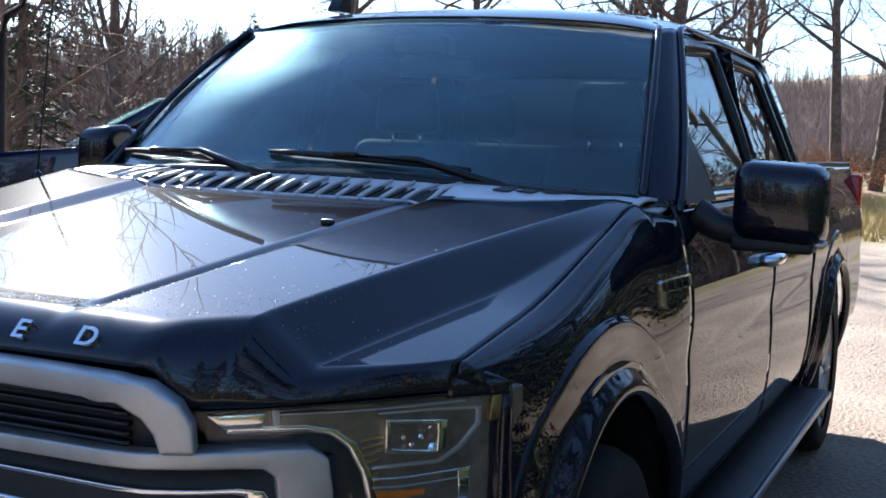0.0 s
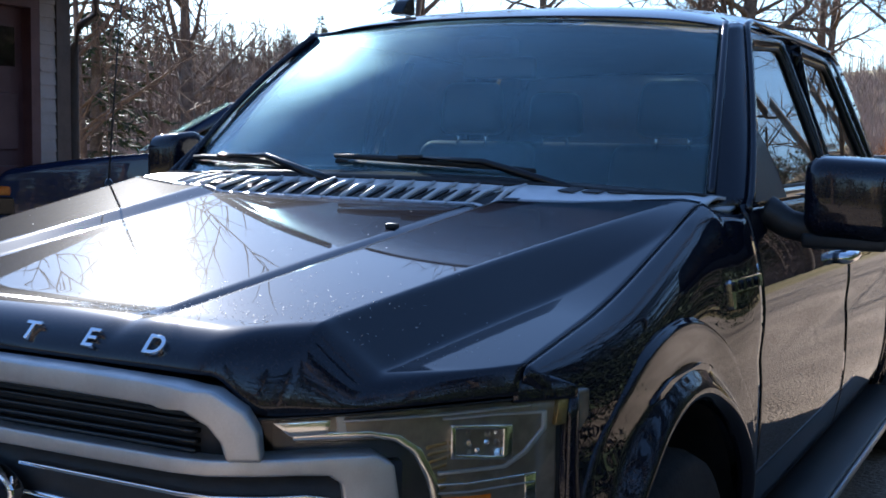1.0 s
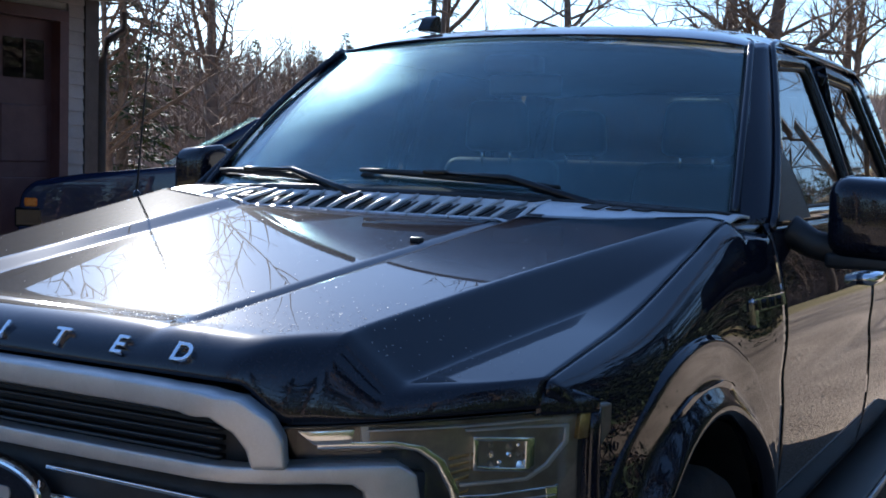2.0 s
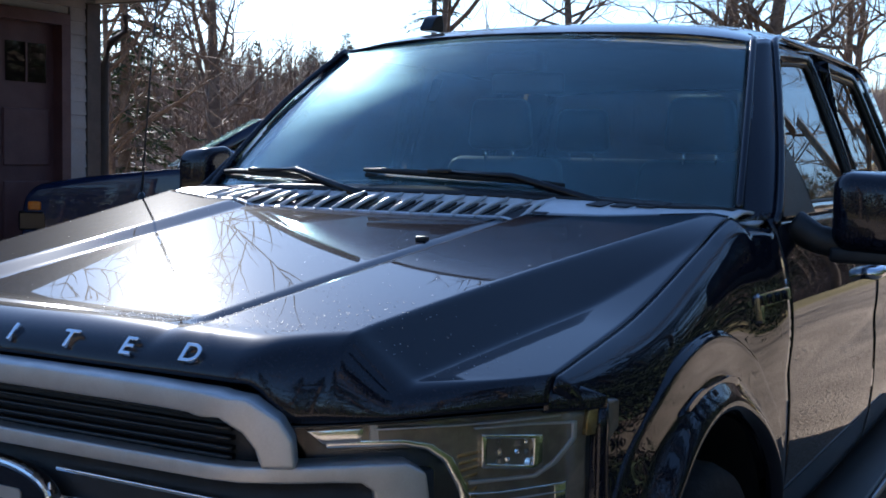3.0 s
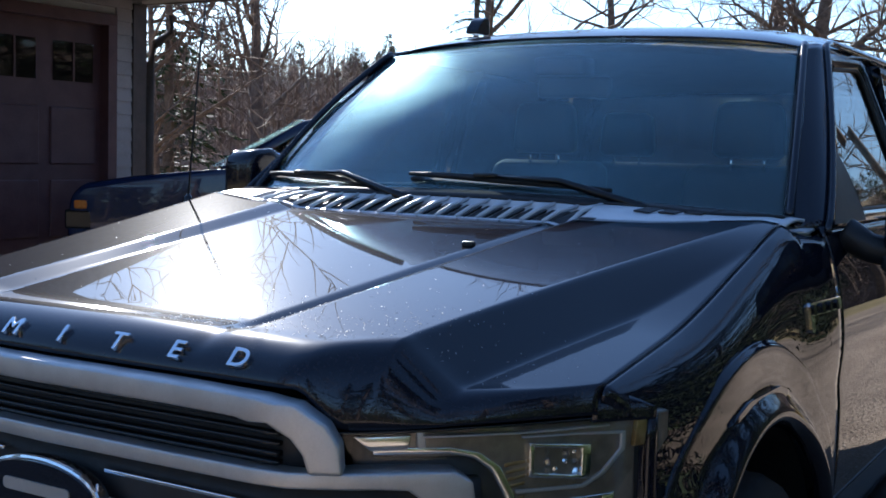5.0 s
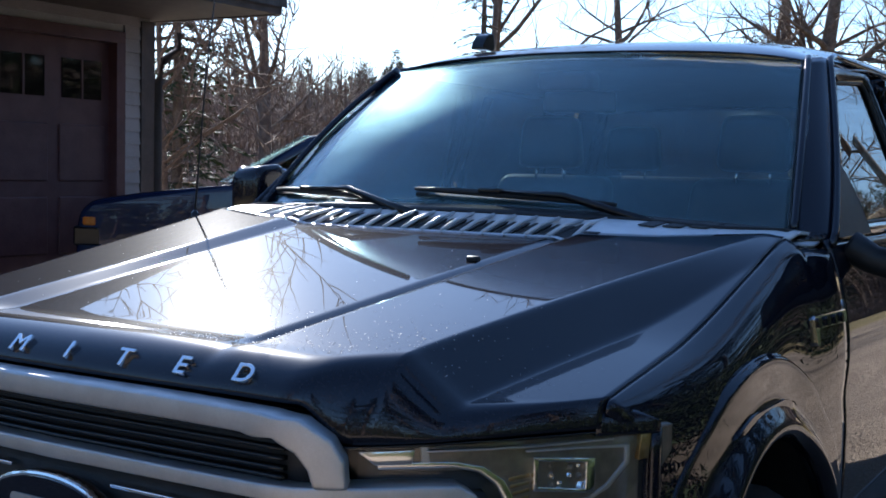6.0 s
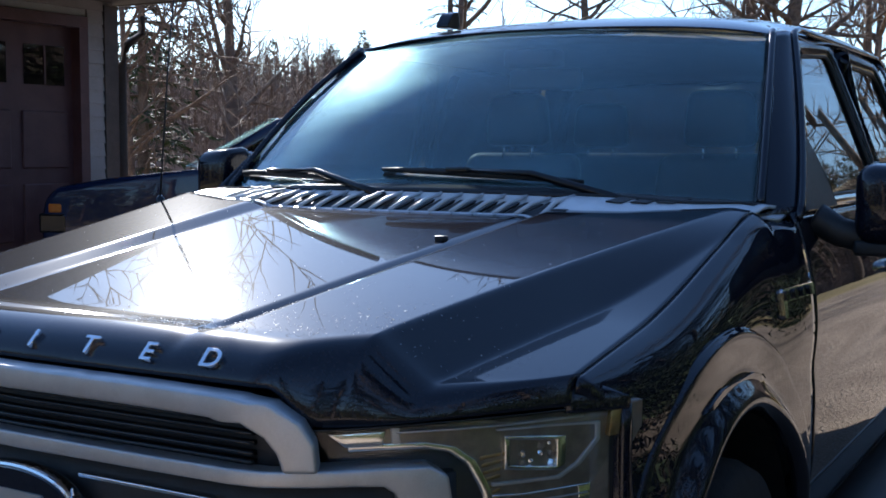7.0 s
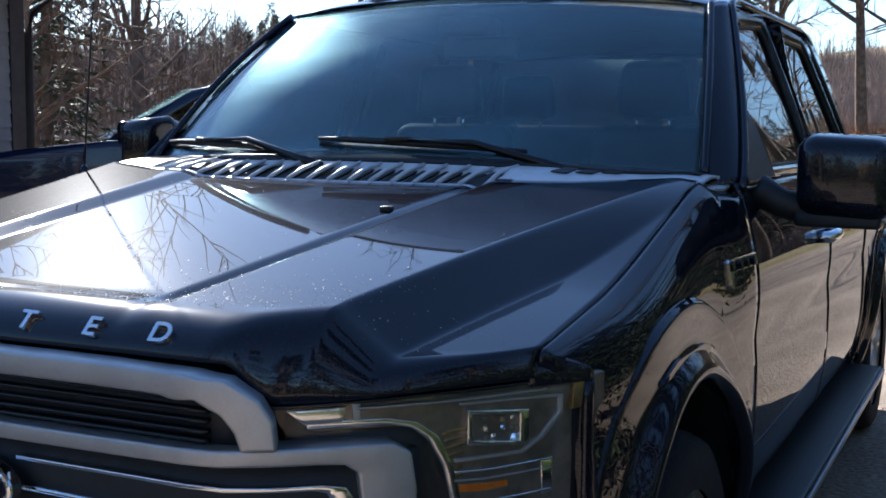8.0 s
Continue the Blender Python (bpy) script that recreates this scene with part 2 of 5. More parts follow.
def box(bm, lo, hi):
    m = Matrix.Translation([(a + b) / 2 for a, b in zip(lo, hi)]) @ Matrix.Diagonal([*(b - a for a, b in zip(lo, hi)), 1])
    bmesh.ops.create_cube(bm, size=1, matrix=m)
    return bm


def tube(bm, points, radii, n=8, caps=True):
    """A tapered round bar along a line of points."""
    pts = [Vector(p) for p in points]
    rings = []
    for i, p in enumerate(pts):
        d = (pts[min(i + 1, len(pts) - 1)] - pts[max(i - 1, 0)]).normalized()
        side = d.cross(Vector((0, 0, 1)) if abs(d.z) < 0.9 else Vector((0, 1, 0))).normalized()
        up = side.cross(d)
        r = radii[i] if isinstance(radii, (list, tuple)) else radii
        rings.append([bm.verts.new(p + r * (math.cos(k * math.tau / n) * side + math.sin(k * math.tau / n) * up)) for k in range(n)])
    for a, b in zip(rings, rings[1:]):
        for k in range(n):
            bm.faces.new((a[k], a[(k + 1) % n], b[(k + 1) % n], b[k]))
    if caps:
        bm.faces.new(rings[0])
        bm.faces.new(rings[-1])
    return bm


def prism(outline, place, depth):
    """A flat outline laid by place(p, q), pushed back by the vector depth."""
    bm = bmesh.new()
    a = [bm.verts.new(place(*p)) for p in outline]
    b = [bm.verts.new(Vector(place(*p)) + Vector(depth)) for p in outline]
    bm.faces.new(a)
    bm.faces.new(b[::-1])
    for i in range(len(a)):
        j = (i + 1) % len(a)
        bm.faces.new((a[i], a[j], b[j], b[i]))
    return bm


def ring_frame(outer, inner, place):
    """A flat frame between two outlines with the same number of points."""
    bm = bmesh.new()
    a = [bm.verts.new(place(*p)) for p in outer]
    b = [bm.verts.new(place(*p)) for p in inner]
    for i in range(len(a)):
        j = (i + 1) % len(a)
        bm.faces.new((a[i], a[j], b[j], b[i]))
    return bm


def rounded(pts, r, n=4):
    """A closed outline with its corners rounded."""
    out = []
    for i, p in enumerate(pts):
        p, a, b = Vector(p), Vector(pts[i - 1]), Vector(pts[(i + 1) % len(pts)])
        ra = min(r, (a - p).length * 0.45)
        rb = min(r, (b - p).length * 0.45)
        s, e = p + (a - p).normalized() * ra, p + (b - p).normalized() * rb
        for k in range(n + 1):
            t = k / n
            out.append(tuple((1 - t) ** 2 * s + 2 * t * (1 - t) * p + t * t * e))
    return out


def thing(name, at, label, category, group="", kind=""):
    ob = new(name)
    ob.location = at
    return tagged(ob, label, category, group, kind)

# ---- the pickup truck; its front at y = 0.1, its middle line at x = 0 ----
truck = thing("pickup_truck", (0, 0, 0), "glossy dusty navy blue crew-cab pickup truck parked on gravel", "truck")
SIDES = (1, -1)


def nose_y(a):
    """How far back the nose lies at the distance a from the middle."""
    return 0.115 + 0.02 * a + (0.38 * ((a - 0.5) / 0.42) ** 1.5 if a > 0.5 else 0.0)


def deck_z(y):
    return 1.160 + 0.140 * (y - 0.23)


def hood_back(a):
    return 1.34 + 0.10 * a * a + 0.30 * max(0.0, a - 0.62)


def lip_z(a):
    """The hood's lower front edge: it arches up over the grille."""
    return 1.099 - 0.062 * smooth01((a - 0.525) / 0.075) + 0.012 * smooth01((a - 0.6) / 0.3)


def hood_point(x, t):
    """t from -0.35 (lower front lip) over 0 (front break) to 1 (cowl)."""
    a = abs(x)
    y0 = nose_y(a)
    yb = hood_back(a)
    brk = y0 + 0.110 - 0.080 * smooth01((a - 0.60) / 0.27)
    if t < 0:
        s = -t / 0.35
        y = brk + (y0 - brk) * math.sin(s * math.pi / 2)
    else:
        y = brk + (yb - brk) * t
    z = deck_z(max(y, brk))
    yy = max(y, brk)
    # recessed middle between the two creases
    cr = (0.385 if x < 0 else 0.330) + 0.070 * (yy - 0.3)
    fade = smooth01((yy - 0.20) / 0.12)
    z -= 0.015 * fade * (1 - min(1.0, max(0.0, (a - cr + 0.01) / (0.058 if x < 0 else 0.038))))
    if x > 0:
        # groove inside the crease
        z -= 0.010 * fade * max(0.0, min((a - cr + 0.050) / 0.034, 1.0, (cr + 0.010 - a) / 0.026))
    z += 0.006 * (1 - (a / 0.9) ** 2)
    # shoulder and outer ledge
    sh = 0.628 + 0.18 * max(0, yy - 0.27) ** 1.15
    wide = 0.072
    z -= (0.085 * min(1.0, max(0.0, (a - sh) / wide))) * (0.22 + 0.78 * smooth01((1.52 - yy) / 0.75)) + 0.09 * max(0, a - sh - wide)
    if t < 0:
        z += (lip_z(a) - z) * (1 - math.cos(s * math.pi / 2)) ** 0.9
    return (x, y, z)


def edges_x():
    xs = [i * 0.89 / 110 for i in range(111)]
    return sorted({-x for x in xs} | set(xs))


hood = part("hood", sheet(hood_point, edges_x(), [-0.35 + 0.35 * i / 12 for i in range(12)] + [i / 44 for i in range(45)]), PAINT, truck, "navy hood with two long creases and dust specks")
thick(hood, 0.02)
# pale specks of grit and dried drops on the hood
rg = random.Random(9)
specks = bmesh.new()
for k in range(620):
    x = rg.gauss(0.42, 0.20) if k % 6 else rg.uniform(-0.8, 0.8)
    t = min(0.95, abs(rg.gauss(0.0, 0.11)) if k % 6 else rg.uniform(0.0, 0.95))
    if abs(x) > 0.85:
        continue
    p, du, dv = Vector(hood_point(x, t)), Vector(hood_point(x + 0.004, t)) - Vector(hood_point(x, t)), Vector(hood_point(x, t + 0.005)) - Vector(hood_point(x, t))
    nrm = du.cross(dv).normalized()
    du, dv = du.normalized(), dv.normalized()
    a, r = rg.uniform(0, math.tau), rg.uniform(0.0004, 0.0011)
    st = rg.choice((1.0, 1.3, 2.2))
    ring = []
    for j in range(6):
        c, q = math.cos(j * math.tau / 6) * r * st, math.sin(j * math.tau / 6) * r * rg.uniform(0.7, 1.1)
        ring.append(specks.verts.new(p + nrm * 0.0004 + du * (c * math.cos(a) - q * math.sin(a)) + dv * (c * math.sin(a) + q * math.cos(a))))
    top = specks.verts.new(p + nrm * 0.0012)
    for j in range(6):
        specks.faces.new((ring[j], ring[(j + 1) % 6], top))
tagged(part("grit_specks", specks, material("pale_grit", (0.48, 0.47, 0.46), rough=0.6, second=(0.62, 0.60, 0.58), scale=90), hood, "pale specks of grit and dried drops"), kind="stuff")


def bend_y(y):
    return 0.055 * max(0.0, (1.0 - y) / 0.5) ** 2


def side_x(y, z):
    """The body side's distance from the middle."""
    x = 1.006 - bend_y(y)
    x -= 0.08 * max(0.0, z - 0.70) * smooth01((1.72 - y) / 0.5)
    if z > 1.02:
        x -= 0.062 * ((z - 1.02) / 0.30) ** 1.8
    if z < 0.75:
        x -= 0.05 * ((0.75 - z) / 0.3) ** 2
    x -= 0.006 * math.exp(-(((z - 0.93) / 0.05) ** 2))
    return x


def glass_x(z):
    return 0.950 - 0.185 * max(0.0, (z - 1.31) / 0.52) ** 1.2


AXLES = (1.09, 4.77)
ARCH_Z, ARCH_R = 0.465, 0.545


def arch_low(y, axle, sill):
    d = abs(y - axle)
    return max(sill, ARCH_Z + math.sqrt(ARCH_R**2 - d * d)) if d < ARCH_R else sill


def hood_edge_z(y):
    """The hood's height along its side edge."""
    y0, yb = nose_y(0.889), hood_back(0.889)
    brk = y0 + 0.110 - 0.080 * smooth01((0.889 - 0.60) / 0.27)
    if y < brk:
        return hood_point(0.889, -0.35 / (math.pi / 2) * math.asin(min(1.0, (brk - y) / (brk - y0))))[2]
    return hood_point(0.889, min(1.0, (y - brk) / (yb - brk)))[2]


def fender_point(y, w):
    zt = hood_edge_z(y) - 0.003
    if y > 1.5:
        zt = min(zt, 1.306)
    knee = 0.97
    if w < 0.5:
        s = w / 0.5
        p0, p1, p2 = (0.8935, zt), (0.975 - bend_y(y) * 0.7, zt - 0.022), (side_x(y, knee), knee)
        x = (1 - s) ** 2 * p0[0] + 2 * s * (1 - s) * p1[0] + s * s * p2[0]
        z = (1 - s) ** 2 * p0[1] + 2 * s * (1 - s) * p1[1] + s * s * p2[1]
    else:
        s = (w - 0.5) / 0.5
        low = arch_low(y, AXLES[0], 0.50 if y > 1.3 else 0.80)
        z = knee + (min(low, 1.0) - knee) * s
        x = side_x(y, z)
    if w < 0.5 and z < 1.30:
        x += (side_x(y, z) - x) * smooth01((y - 1.25) / 0.40) * smooth01(w / 0.12)
    front = nose_y(min(x, 0.957)) + 0.004 if z > 1.045 else 0.561
    if y < front:
        y = front
        x = min(x, side_x(y, z))
    return (x, y, z)


def wheel_arch(parent, axle, mirror):
    """A rounded flare that stands proud of the panel round the wheel."""
    bm = bmesh.new()

    def f(u, v):
        ang = radians(-8 + 196 * u)
        r = ARCH_R - 0.088 + 0.183 * v
        y, z = max(0.585, axle + r * math.cos(ang)), ARCH_Z + r * math.sin(ang)
        bulge = 0.013 * smooth01((1.0 - v) / 0.07) - 0.004 + 0.034 * smooth01((0.50 - v) / 0.34) - 0.034 * max(0.0, (0.14 - v) / 0.14) ** 2
        return (side_x(y, min(z, 1.03)) - 0.004 + bulge, y, z)

    grid(bm, f, lin(0, 1, 65), lin(0, 0.5, 13) + lin(0.56, 0.92, 6) + lin(0.94, 1.0, 5))
    return thick(part("wheel_arch_flare", bm, PAINT, parent, "", mirror=mirror), 0.02)


def wheel_well(parent, axle, mirror):
    bm = sheet(lambda u, v: (side_x(max(0.56, axle + (ARCH_R - 0.02) * math.cos(math.pi * u)), 0.9) - 0.02 - 0.40 * v, axle + (ARCH_R - 0.02) * math.cos(math.pi * u), ARCH_Z - 0.05 + (ARCH_R - 0.02) * math.sin(math.pi * u)), lin(0, 1, 25), (0, 1))
    bm2 = bm
    box(bm2, (0.52, axle - 0.55, 0.30), (0.58, axle + 0.55, 0.98))
    return part("wheel_well", bm2, BLACK, parent, mirror=mirror)


def front_fender(mirror):
    ys = lin(0.476, 0.55, 10) + lin(0.56, 1.6900, 60)
    f = part("front_fender", sheet(fender_point, ys, lin(0, 1, 41)), PAINT, truck, mirror=mirror)
    thick(f, 0.012)
    nb = sheet(lambda a, v: (a, nose_y(a) + 0.003 + 0.034 * max(0.0, (v - 0.30) / 0.70) ** 2 * (0.957 - a) / 0.073, 1.036 + (1.086 - 0.030 * max(0.0, (a - 0.892) / 0.065) ** 1.3 - 1.036) * v), lin(0.884, 0.957, 10), lin(0, 1, 9))
    thick(part("fender_nose", nb, PAINT, f, mirror=mirror), 0.01)
    wheel_arch(f, AXLES[0], mirror)
    wheel_well(f, AXLES[0], mirror)
    # badge: raised blocks in place of its characters
    plate = part("badge", prism(rounded([(1.455, 1.082), (1.472, 1.082), (1.478, 1.120), (1.685, 1.120), (1.682, 1.150), (1.458, 1.150)], 0.008, 2), lambda y, z: (side_x(y, z) + 0.007, y, z), (-0.02, 0, 0)), CHROME, f, "chrome fender badge with raised blocks", smooth=False, mirror=mirror)
    for y0, y1 in ((1.462, 1.482), (1.52, 1.54), (1.575, 1.59), (1.625, 1.64)):
        part("badge_block", prism(rounded([(y0, 1.123), (y1, 1.123), (y1, 1.146), (y0, 1.146)], 0.006, 2), lambda y, z: (side_x(y, z) + 0.013, y, z), (-0.008, 0, 0)), GLOSS_BLACK, plate, smooth=False, mirror=mirror)
    return f


def panel(name, y0, y1, top, sill, mirror, axle=None):
    def f(y, w):
        low = arch_low(y, axle, sill) if axle else sill
        z = top(y) + (low - top(y)) * w
        return (side_x(y, z), y, z)

    p = part(name, sheet(f, lin(y0, y1, 40), lin(0, 1, 34)), PAINT, truck, mirror=mirror)
    return thick(p, 0.014)


def frame_place(out):
    return lambda y, z: (glass_x(z) + out, y, z)


def densify(pts, n=4):
    out = []
    for i, p in enumerate(pts):
        q = pts[(i + 1) % len(pts)]
        out += [(p[0] + (q[0] - p[0]) * k / n, p[1] + (q[1] - p[1]) * k / n) for k in range(n)]
    return out


def door(name, y0, y1, outer, inner, handle_y, mirror, glass):
    d = panel(name, y0, y1, lambda y: 1.318, 0.50, mirror)
    d["label"] = "navy door with a black-edged dark window"
    o, i = rounded(outer, 0.05, 3), rounded(inner, 0.05, 3)
    thick(part("window_frame", ring_frame(o, i, frame_place(0.0)), PAINT, d, mirror=mirror), 0.03)
    seal = [((p[0] - (inner[0][0] + inner[2][0]) / 2) * 0.96 + (inner[0][0] + inner[2][0]) / 2, (p[1] - 1.56) * 0.955 + 1.56) for p in i]
    thick(part("window_seal", ring_frame(i, seal, frame_place(-0.005)), BLACK, d, mirror=mirror), 0.012)
    bm = bmesh.new()
    vs = [bm.verts.new((glass_x(z) - 0.014, y, z)) for y, z in rounded(inner, 0.05, 3)]
    bm.faces.new(vs)
    pane = part("window_pane", bm, glass, d, "side window glass reflecting branches", smooth=False, mirror=mirror)
    thick(pane, 0.004)
    hb = bmesh.new()
    tube(hb, [(side_x(2, 1.1) + k, handle_y + s, 1.105 + 0.004 * c) for k, s, c in ((-0.01, -0.10, 0), (0.030, -0.085, 0), (0.040, -0.03, 1), (0.040, 0.04, 1), (0.030, 0.095, 0), (-0.01, 0.11, 0))], [0.018, 0.020, 0.021, 0.021, 0.020, 0.018], 10)
    part("door_handle", hb, CHROME, d, "chrome door handle", mirror=mirror)
    return d


def mirror_set(d, mirror):
    lift = (0, 0, 0) if not mirror else (-0.09, 0.0, 0.03)
    hb = bmesh.new()
    box(hb, (1.055, 1.80, 1.225), (1.300, 1.955, 1.452))
    for v in hb.verts:
        if v.co.y < 1.85:
            v.co.z = 1.335 + (v.co.z - 1.335) * 0.86
            v.co.x = 1.18 + (v.co.x - 1.18) * 0.92
        if v.co.x > 1.2:
            v.co.z -= 0.012
    h = part("wing_mirror", hb, PAINT, d, "large navy wing mirror with a black base", mirror=mirror)
    soft_edges(h, 0.045, 5, 20)
    h.location = (-lift[0], lift[1], lift[2])
    if mirror:
        h.scale.x, h.location.x = 0.60, -0.35
    ab = bmesh.new()
    tube(ab, [(0.955, 1.86, 1.30), (1.02, 1.87, 1.262), (1.10, 1.88, 1.245)], [0.045, 0.040, 0.040], 10)
    box(ab, (1.06, 1.83, 1.205), (1.27, 1.95, 1.245))
    soft_edges(part("mirror_arm", ab, BLACK, h, mirror=mirror), 0.01)
    mb = bmesh.new()
    box(mb, (1.08, 1.954, 1.25), (1.275, 1.960, 1.43))
    soft_edges(part("mirror_glass", mb, CHROME, h, mirror=mirror), 0.003)
    lb = bmesh.new()
    box(lb, (1.20, 1.86, 1.222), (1.296, 1.935, 1.238))
    soft_edges(part("side_marker", lb, SATIN, h, "pale marker lamp strip", mirror=mirror), 0.005)


def sail(d, mirror):
    """The black triangle at the window's front corner."""
    bm = prism([(1.78, 1.320), (2.15, 1.320), (2.10, 1.40), (2.04, 1.47), (1.97, 1.53), (1.90, 1.46)], lambda y, z: (glass_x(z) + 0.006, y, z), (-0.02, 0, 0))
    part("window_sail", bm, BLACK, d, smooth=False, mirror=mirror)


def wheel(axle, side):
    x, z = side * 0.865, 0.41
    bm = bmesh.new()
    prof = [(0.29, -0.13), (0.36, -0.14), (0.395, -0.125), (0.41, -0.09), (0.412, 0), (0.41, 0.09), (0.395, 0.125), (0.36, 0.14), (0.29, 0.13)]
    n = 40
    rings = [[bm.verts.new((x + w, axle + r * math.cos(k * math.tau / n), z + r * math.sin(k * math.tau / n))) for r, w in prof] for k in range(n)]
    for k in range(n):
        a, b = rings[k], rings[(k + 1) % n]
        for i in range(len(prof) - 1):
            bm.faces.new((a[i], a[i + 1], b[i + 1], b[i]))
    w = part("wheel", bm, RUBBER, truck, "black tyre on a polished spoked rim")
    rb = bmesh.new()
    out = side * 0.105
    prof2 = [(0.292, -0.12), (0.275, -0.12), (0.275, 0.10), (0.292, 0.12)]
    rings = [[rb.verts.new((x + w2, axle + r * math.cos(k * math.tau / n), z + r * math.sin(k * math.tau / n))) for r, w2 in prof2] for k in range(n)]
    for k in range(n):
        a, b = rings[k], rings[(k + 1) % n]
        for i in range(4):
            rb.faces.new((a[i], a[(i + 1) % 4], b[(i + 1) % 4], b[i]))
    rim = part("rim", rb, SATIN, w)
    for k in range(6):
        a = k * math.tau / 6
        sb = bmesh.new()
        for off in (-0.13, 0.13):
            tube(sb, [(x + out * 0.9, axle + 0.05 * math.cos(a), z + 0.05 * math.sin(a)), (x + out, axle + 0.17 * math.cos(a + off * 0.6), z + 0.17 * math.sin(a + off * 0.6)), (x + out * 0.95, axle + 0.28 * math.cos(a + off), z + 0.28 * math.sin(a + off))], [0.03, 0.02, 0.018], 6)
        part("spoke", sb, SATIN, rim)
    hb = bmesh.new()
    tube(hb, [(x + out * 0.5, axle, z), (x + out * 1.05, axle, z)], [0.06, 0.045], 16)
    part("hub_cap", hb, CHROME, rim)
    return w


def running_board(mirror):
    bm = bmesh.new()
    box(bm, (0.90, 1.80, 0.385), (1.085, 4.15, 0.43))
    b = soft_edges(part("running_board", bm, BLACK, truck, mirror=mirror), 0.015, 3)
    eb = bmesh.new()
    box(eb, (1.0845, 1.82, 0.400), (1.094, 4.13, 0.424))
    part("trim_strip", eb, SATIN, b, "satin metal edge strip", mirror=mirror)
    for y in (2.1, 3.0, 3.9):
        kb = bmesh.new()
        tube(kb, [(0.80, y, 0.42), (0.95, y, 0.40)], 0.02, 6)
        part("bracket", kb, BLACK, b, mirror=mirror)


FRONT_OUT = [(1.715, 1.318), (2.325, 1.822), (2.93, 1.848), (2.945, 1.318)]
FRONT_IN = [(1.880, 1.345), (2.325, 1.762), (2.765, 1.790), (2.875, 1.345)]
REAR_OUT = [(2.955, 1.318), (2.94, 1.848), (3.66, 1.835), (3.93, 1.318)]
REAR_IN = [(3.01, 1.345), (2.90, 1.785), (3.53, 1.772), (3.76, 1.345)]
BED_TOP = 1.415
for s in SIDES:
    flip = s < 0
    front_fender(flip)
    d1 = door("front_door", 1.6935, 2.944, FRONT_OUT, FRONT_IN, 2.80, flip, CLEAR)
    mirror_set(d1, flip)
    sail(d1, flip)
    door("rear_door", 2.951, 3.93, REAR_OUT, REAR_IN, 3.75, flip, TINT)
    bed = panel("bed_side", 3.96, 6.00, lambda y: BED_TOP, 0.55, flip, AXLES[1])
    wheel_arch(bed, AXLES[1], flip)
    wheel_well(bed, AXLES[1], flip)
    cap = bmesh.new()
    box(cap, (0.855, 3.965, BED_TOP - 0.012), (side_x(4, BED_TOP) + 0.006, 6.0, BED_TOP + 0.014))
    soft_edges(part("bed_rail_cap", cap, BLACK, bed, mirror=flip), 0.008)
    inn = bmesh.new()
    box(inn, (0.84, 3.965, 0.75), (0.86, 6.0, BED_TOP - 0.012))
    part("bed_liner", inn, BLACK, bed, smooth=False, mirror=flip)
    tl = bmesh.new()
    box(tl, (0.80, 5.90, 0.98), (0.988, 6.03, 1.36))
    soft_edges(part("tail_lamp", tl, RED, bed, "red tail lamp", mirror=flip), 0.015, 3)
    running_board(flip)
    for ax in AXLES:
        wheel(ax, s)

# tailgate, bed floor, underbody
bm = bmesh.new()
box(bm, (-0.80, 5.94, 0.70), (0.80, 6.01, BED_TOP))
soft_edges(part("tailgate", bm, PAINT, truck), 0.012, 3)
bm = bmesh.new()
box(bm, (-0.86, 3.97, 0.72), (0.86, 5.96, 0.76))
part("bed_floor", bm, BLACK, truck, smooth=False)
bm = bmesh.new()
box(bm, (-0.58, 0.35, 0.40), (0.58, 5.8, 0.62))
box(bm, (-0.93, 1.75, 0.44), (0.93, 3.95, 0.56))
box(bm, (-0.50, 0.40, 0.60), (0.50, 1.30, 1.02))
part("chassis", bm, BLACK, truck, smooth=False)
bm = bmesh.new()
box(bm, (-0.86, 1.62, 0.50), (0.86, 1.68, 1.28))
part("firewall", bm, BLACK, truck, smooth=False)

# cab roof


def roof_point(u, v):
    y0, y1 = 2.125 + 0.15 * abs(u) ** 2.2, 3.90
    y = y0 + (y1 - y0) * v
    e = (y - y0)
    z = 1.852 + 0.085 * (1 - math.exp(-e / 0.33)) + 0.012 * math.sin(min(1, e / 1.6) * math.pi)
    z -= 0.022 * u * u + (0.028 + 0.052 * smooth01(e / 0.35)) * abs(u) ** 7
    z -= 0.03 * smooth01((v - 0.85) / 0.15)
    # shallow long flutes in the roof
    for c in (-0.55, 0.55):
        z -= 0.006 * math.exp(-(((u - c) / 0.05) ** 2)) * smooth01((e - 0.15) / 0.2)
    return (u * 0.775, y, z)


roof = part("roof", sheet(roof_point, lin(-1, 1, 61), [(i / 40) ** 1.6 for i in range(41)]), PAINT, truck, "navy roof panel")
thick(roof, 0.006)
fp = [(0.0, 0.0), (0.04, 0.05), (0.07, 0.062), (0.09, 0.060), (0.10, 0.0)]
fin = prism(rounded(fp, 0.02, 3), lambda p, q: (-0.520, 2.40 + p, 1.905 + q), (0.05, 0, 0))
soft_edges(part("roof_antenna_fin", fin, GLOSS_BLACK, roof, "small black antenna fin", smooth=False), 0.012, 3)


# windshield


def shield_point(u, v, out=0.0):
    xb, xt = 0.878, 0.738
    a = abs(u)
    base = Vector((u * xb, 1.485 + 0.195 * a**2.2, 1.352 - 0.035 * a * a))
    top = Vector((u * xt, 2.118 + 0.150 * a**2.2, 1.850 - 0.028 * a * a - 0.004))
    p = base.lerp(top, v)
    bow = 0.028 * math.sin(math.pi * v)
    n = Vector((0.25 * u, -0.62, 0.78)).normalized()
    return p + n * (bow + out)


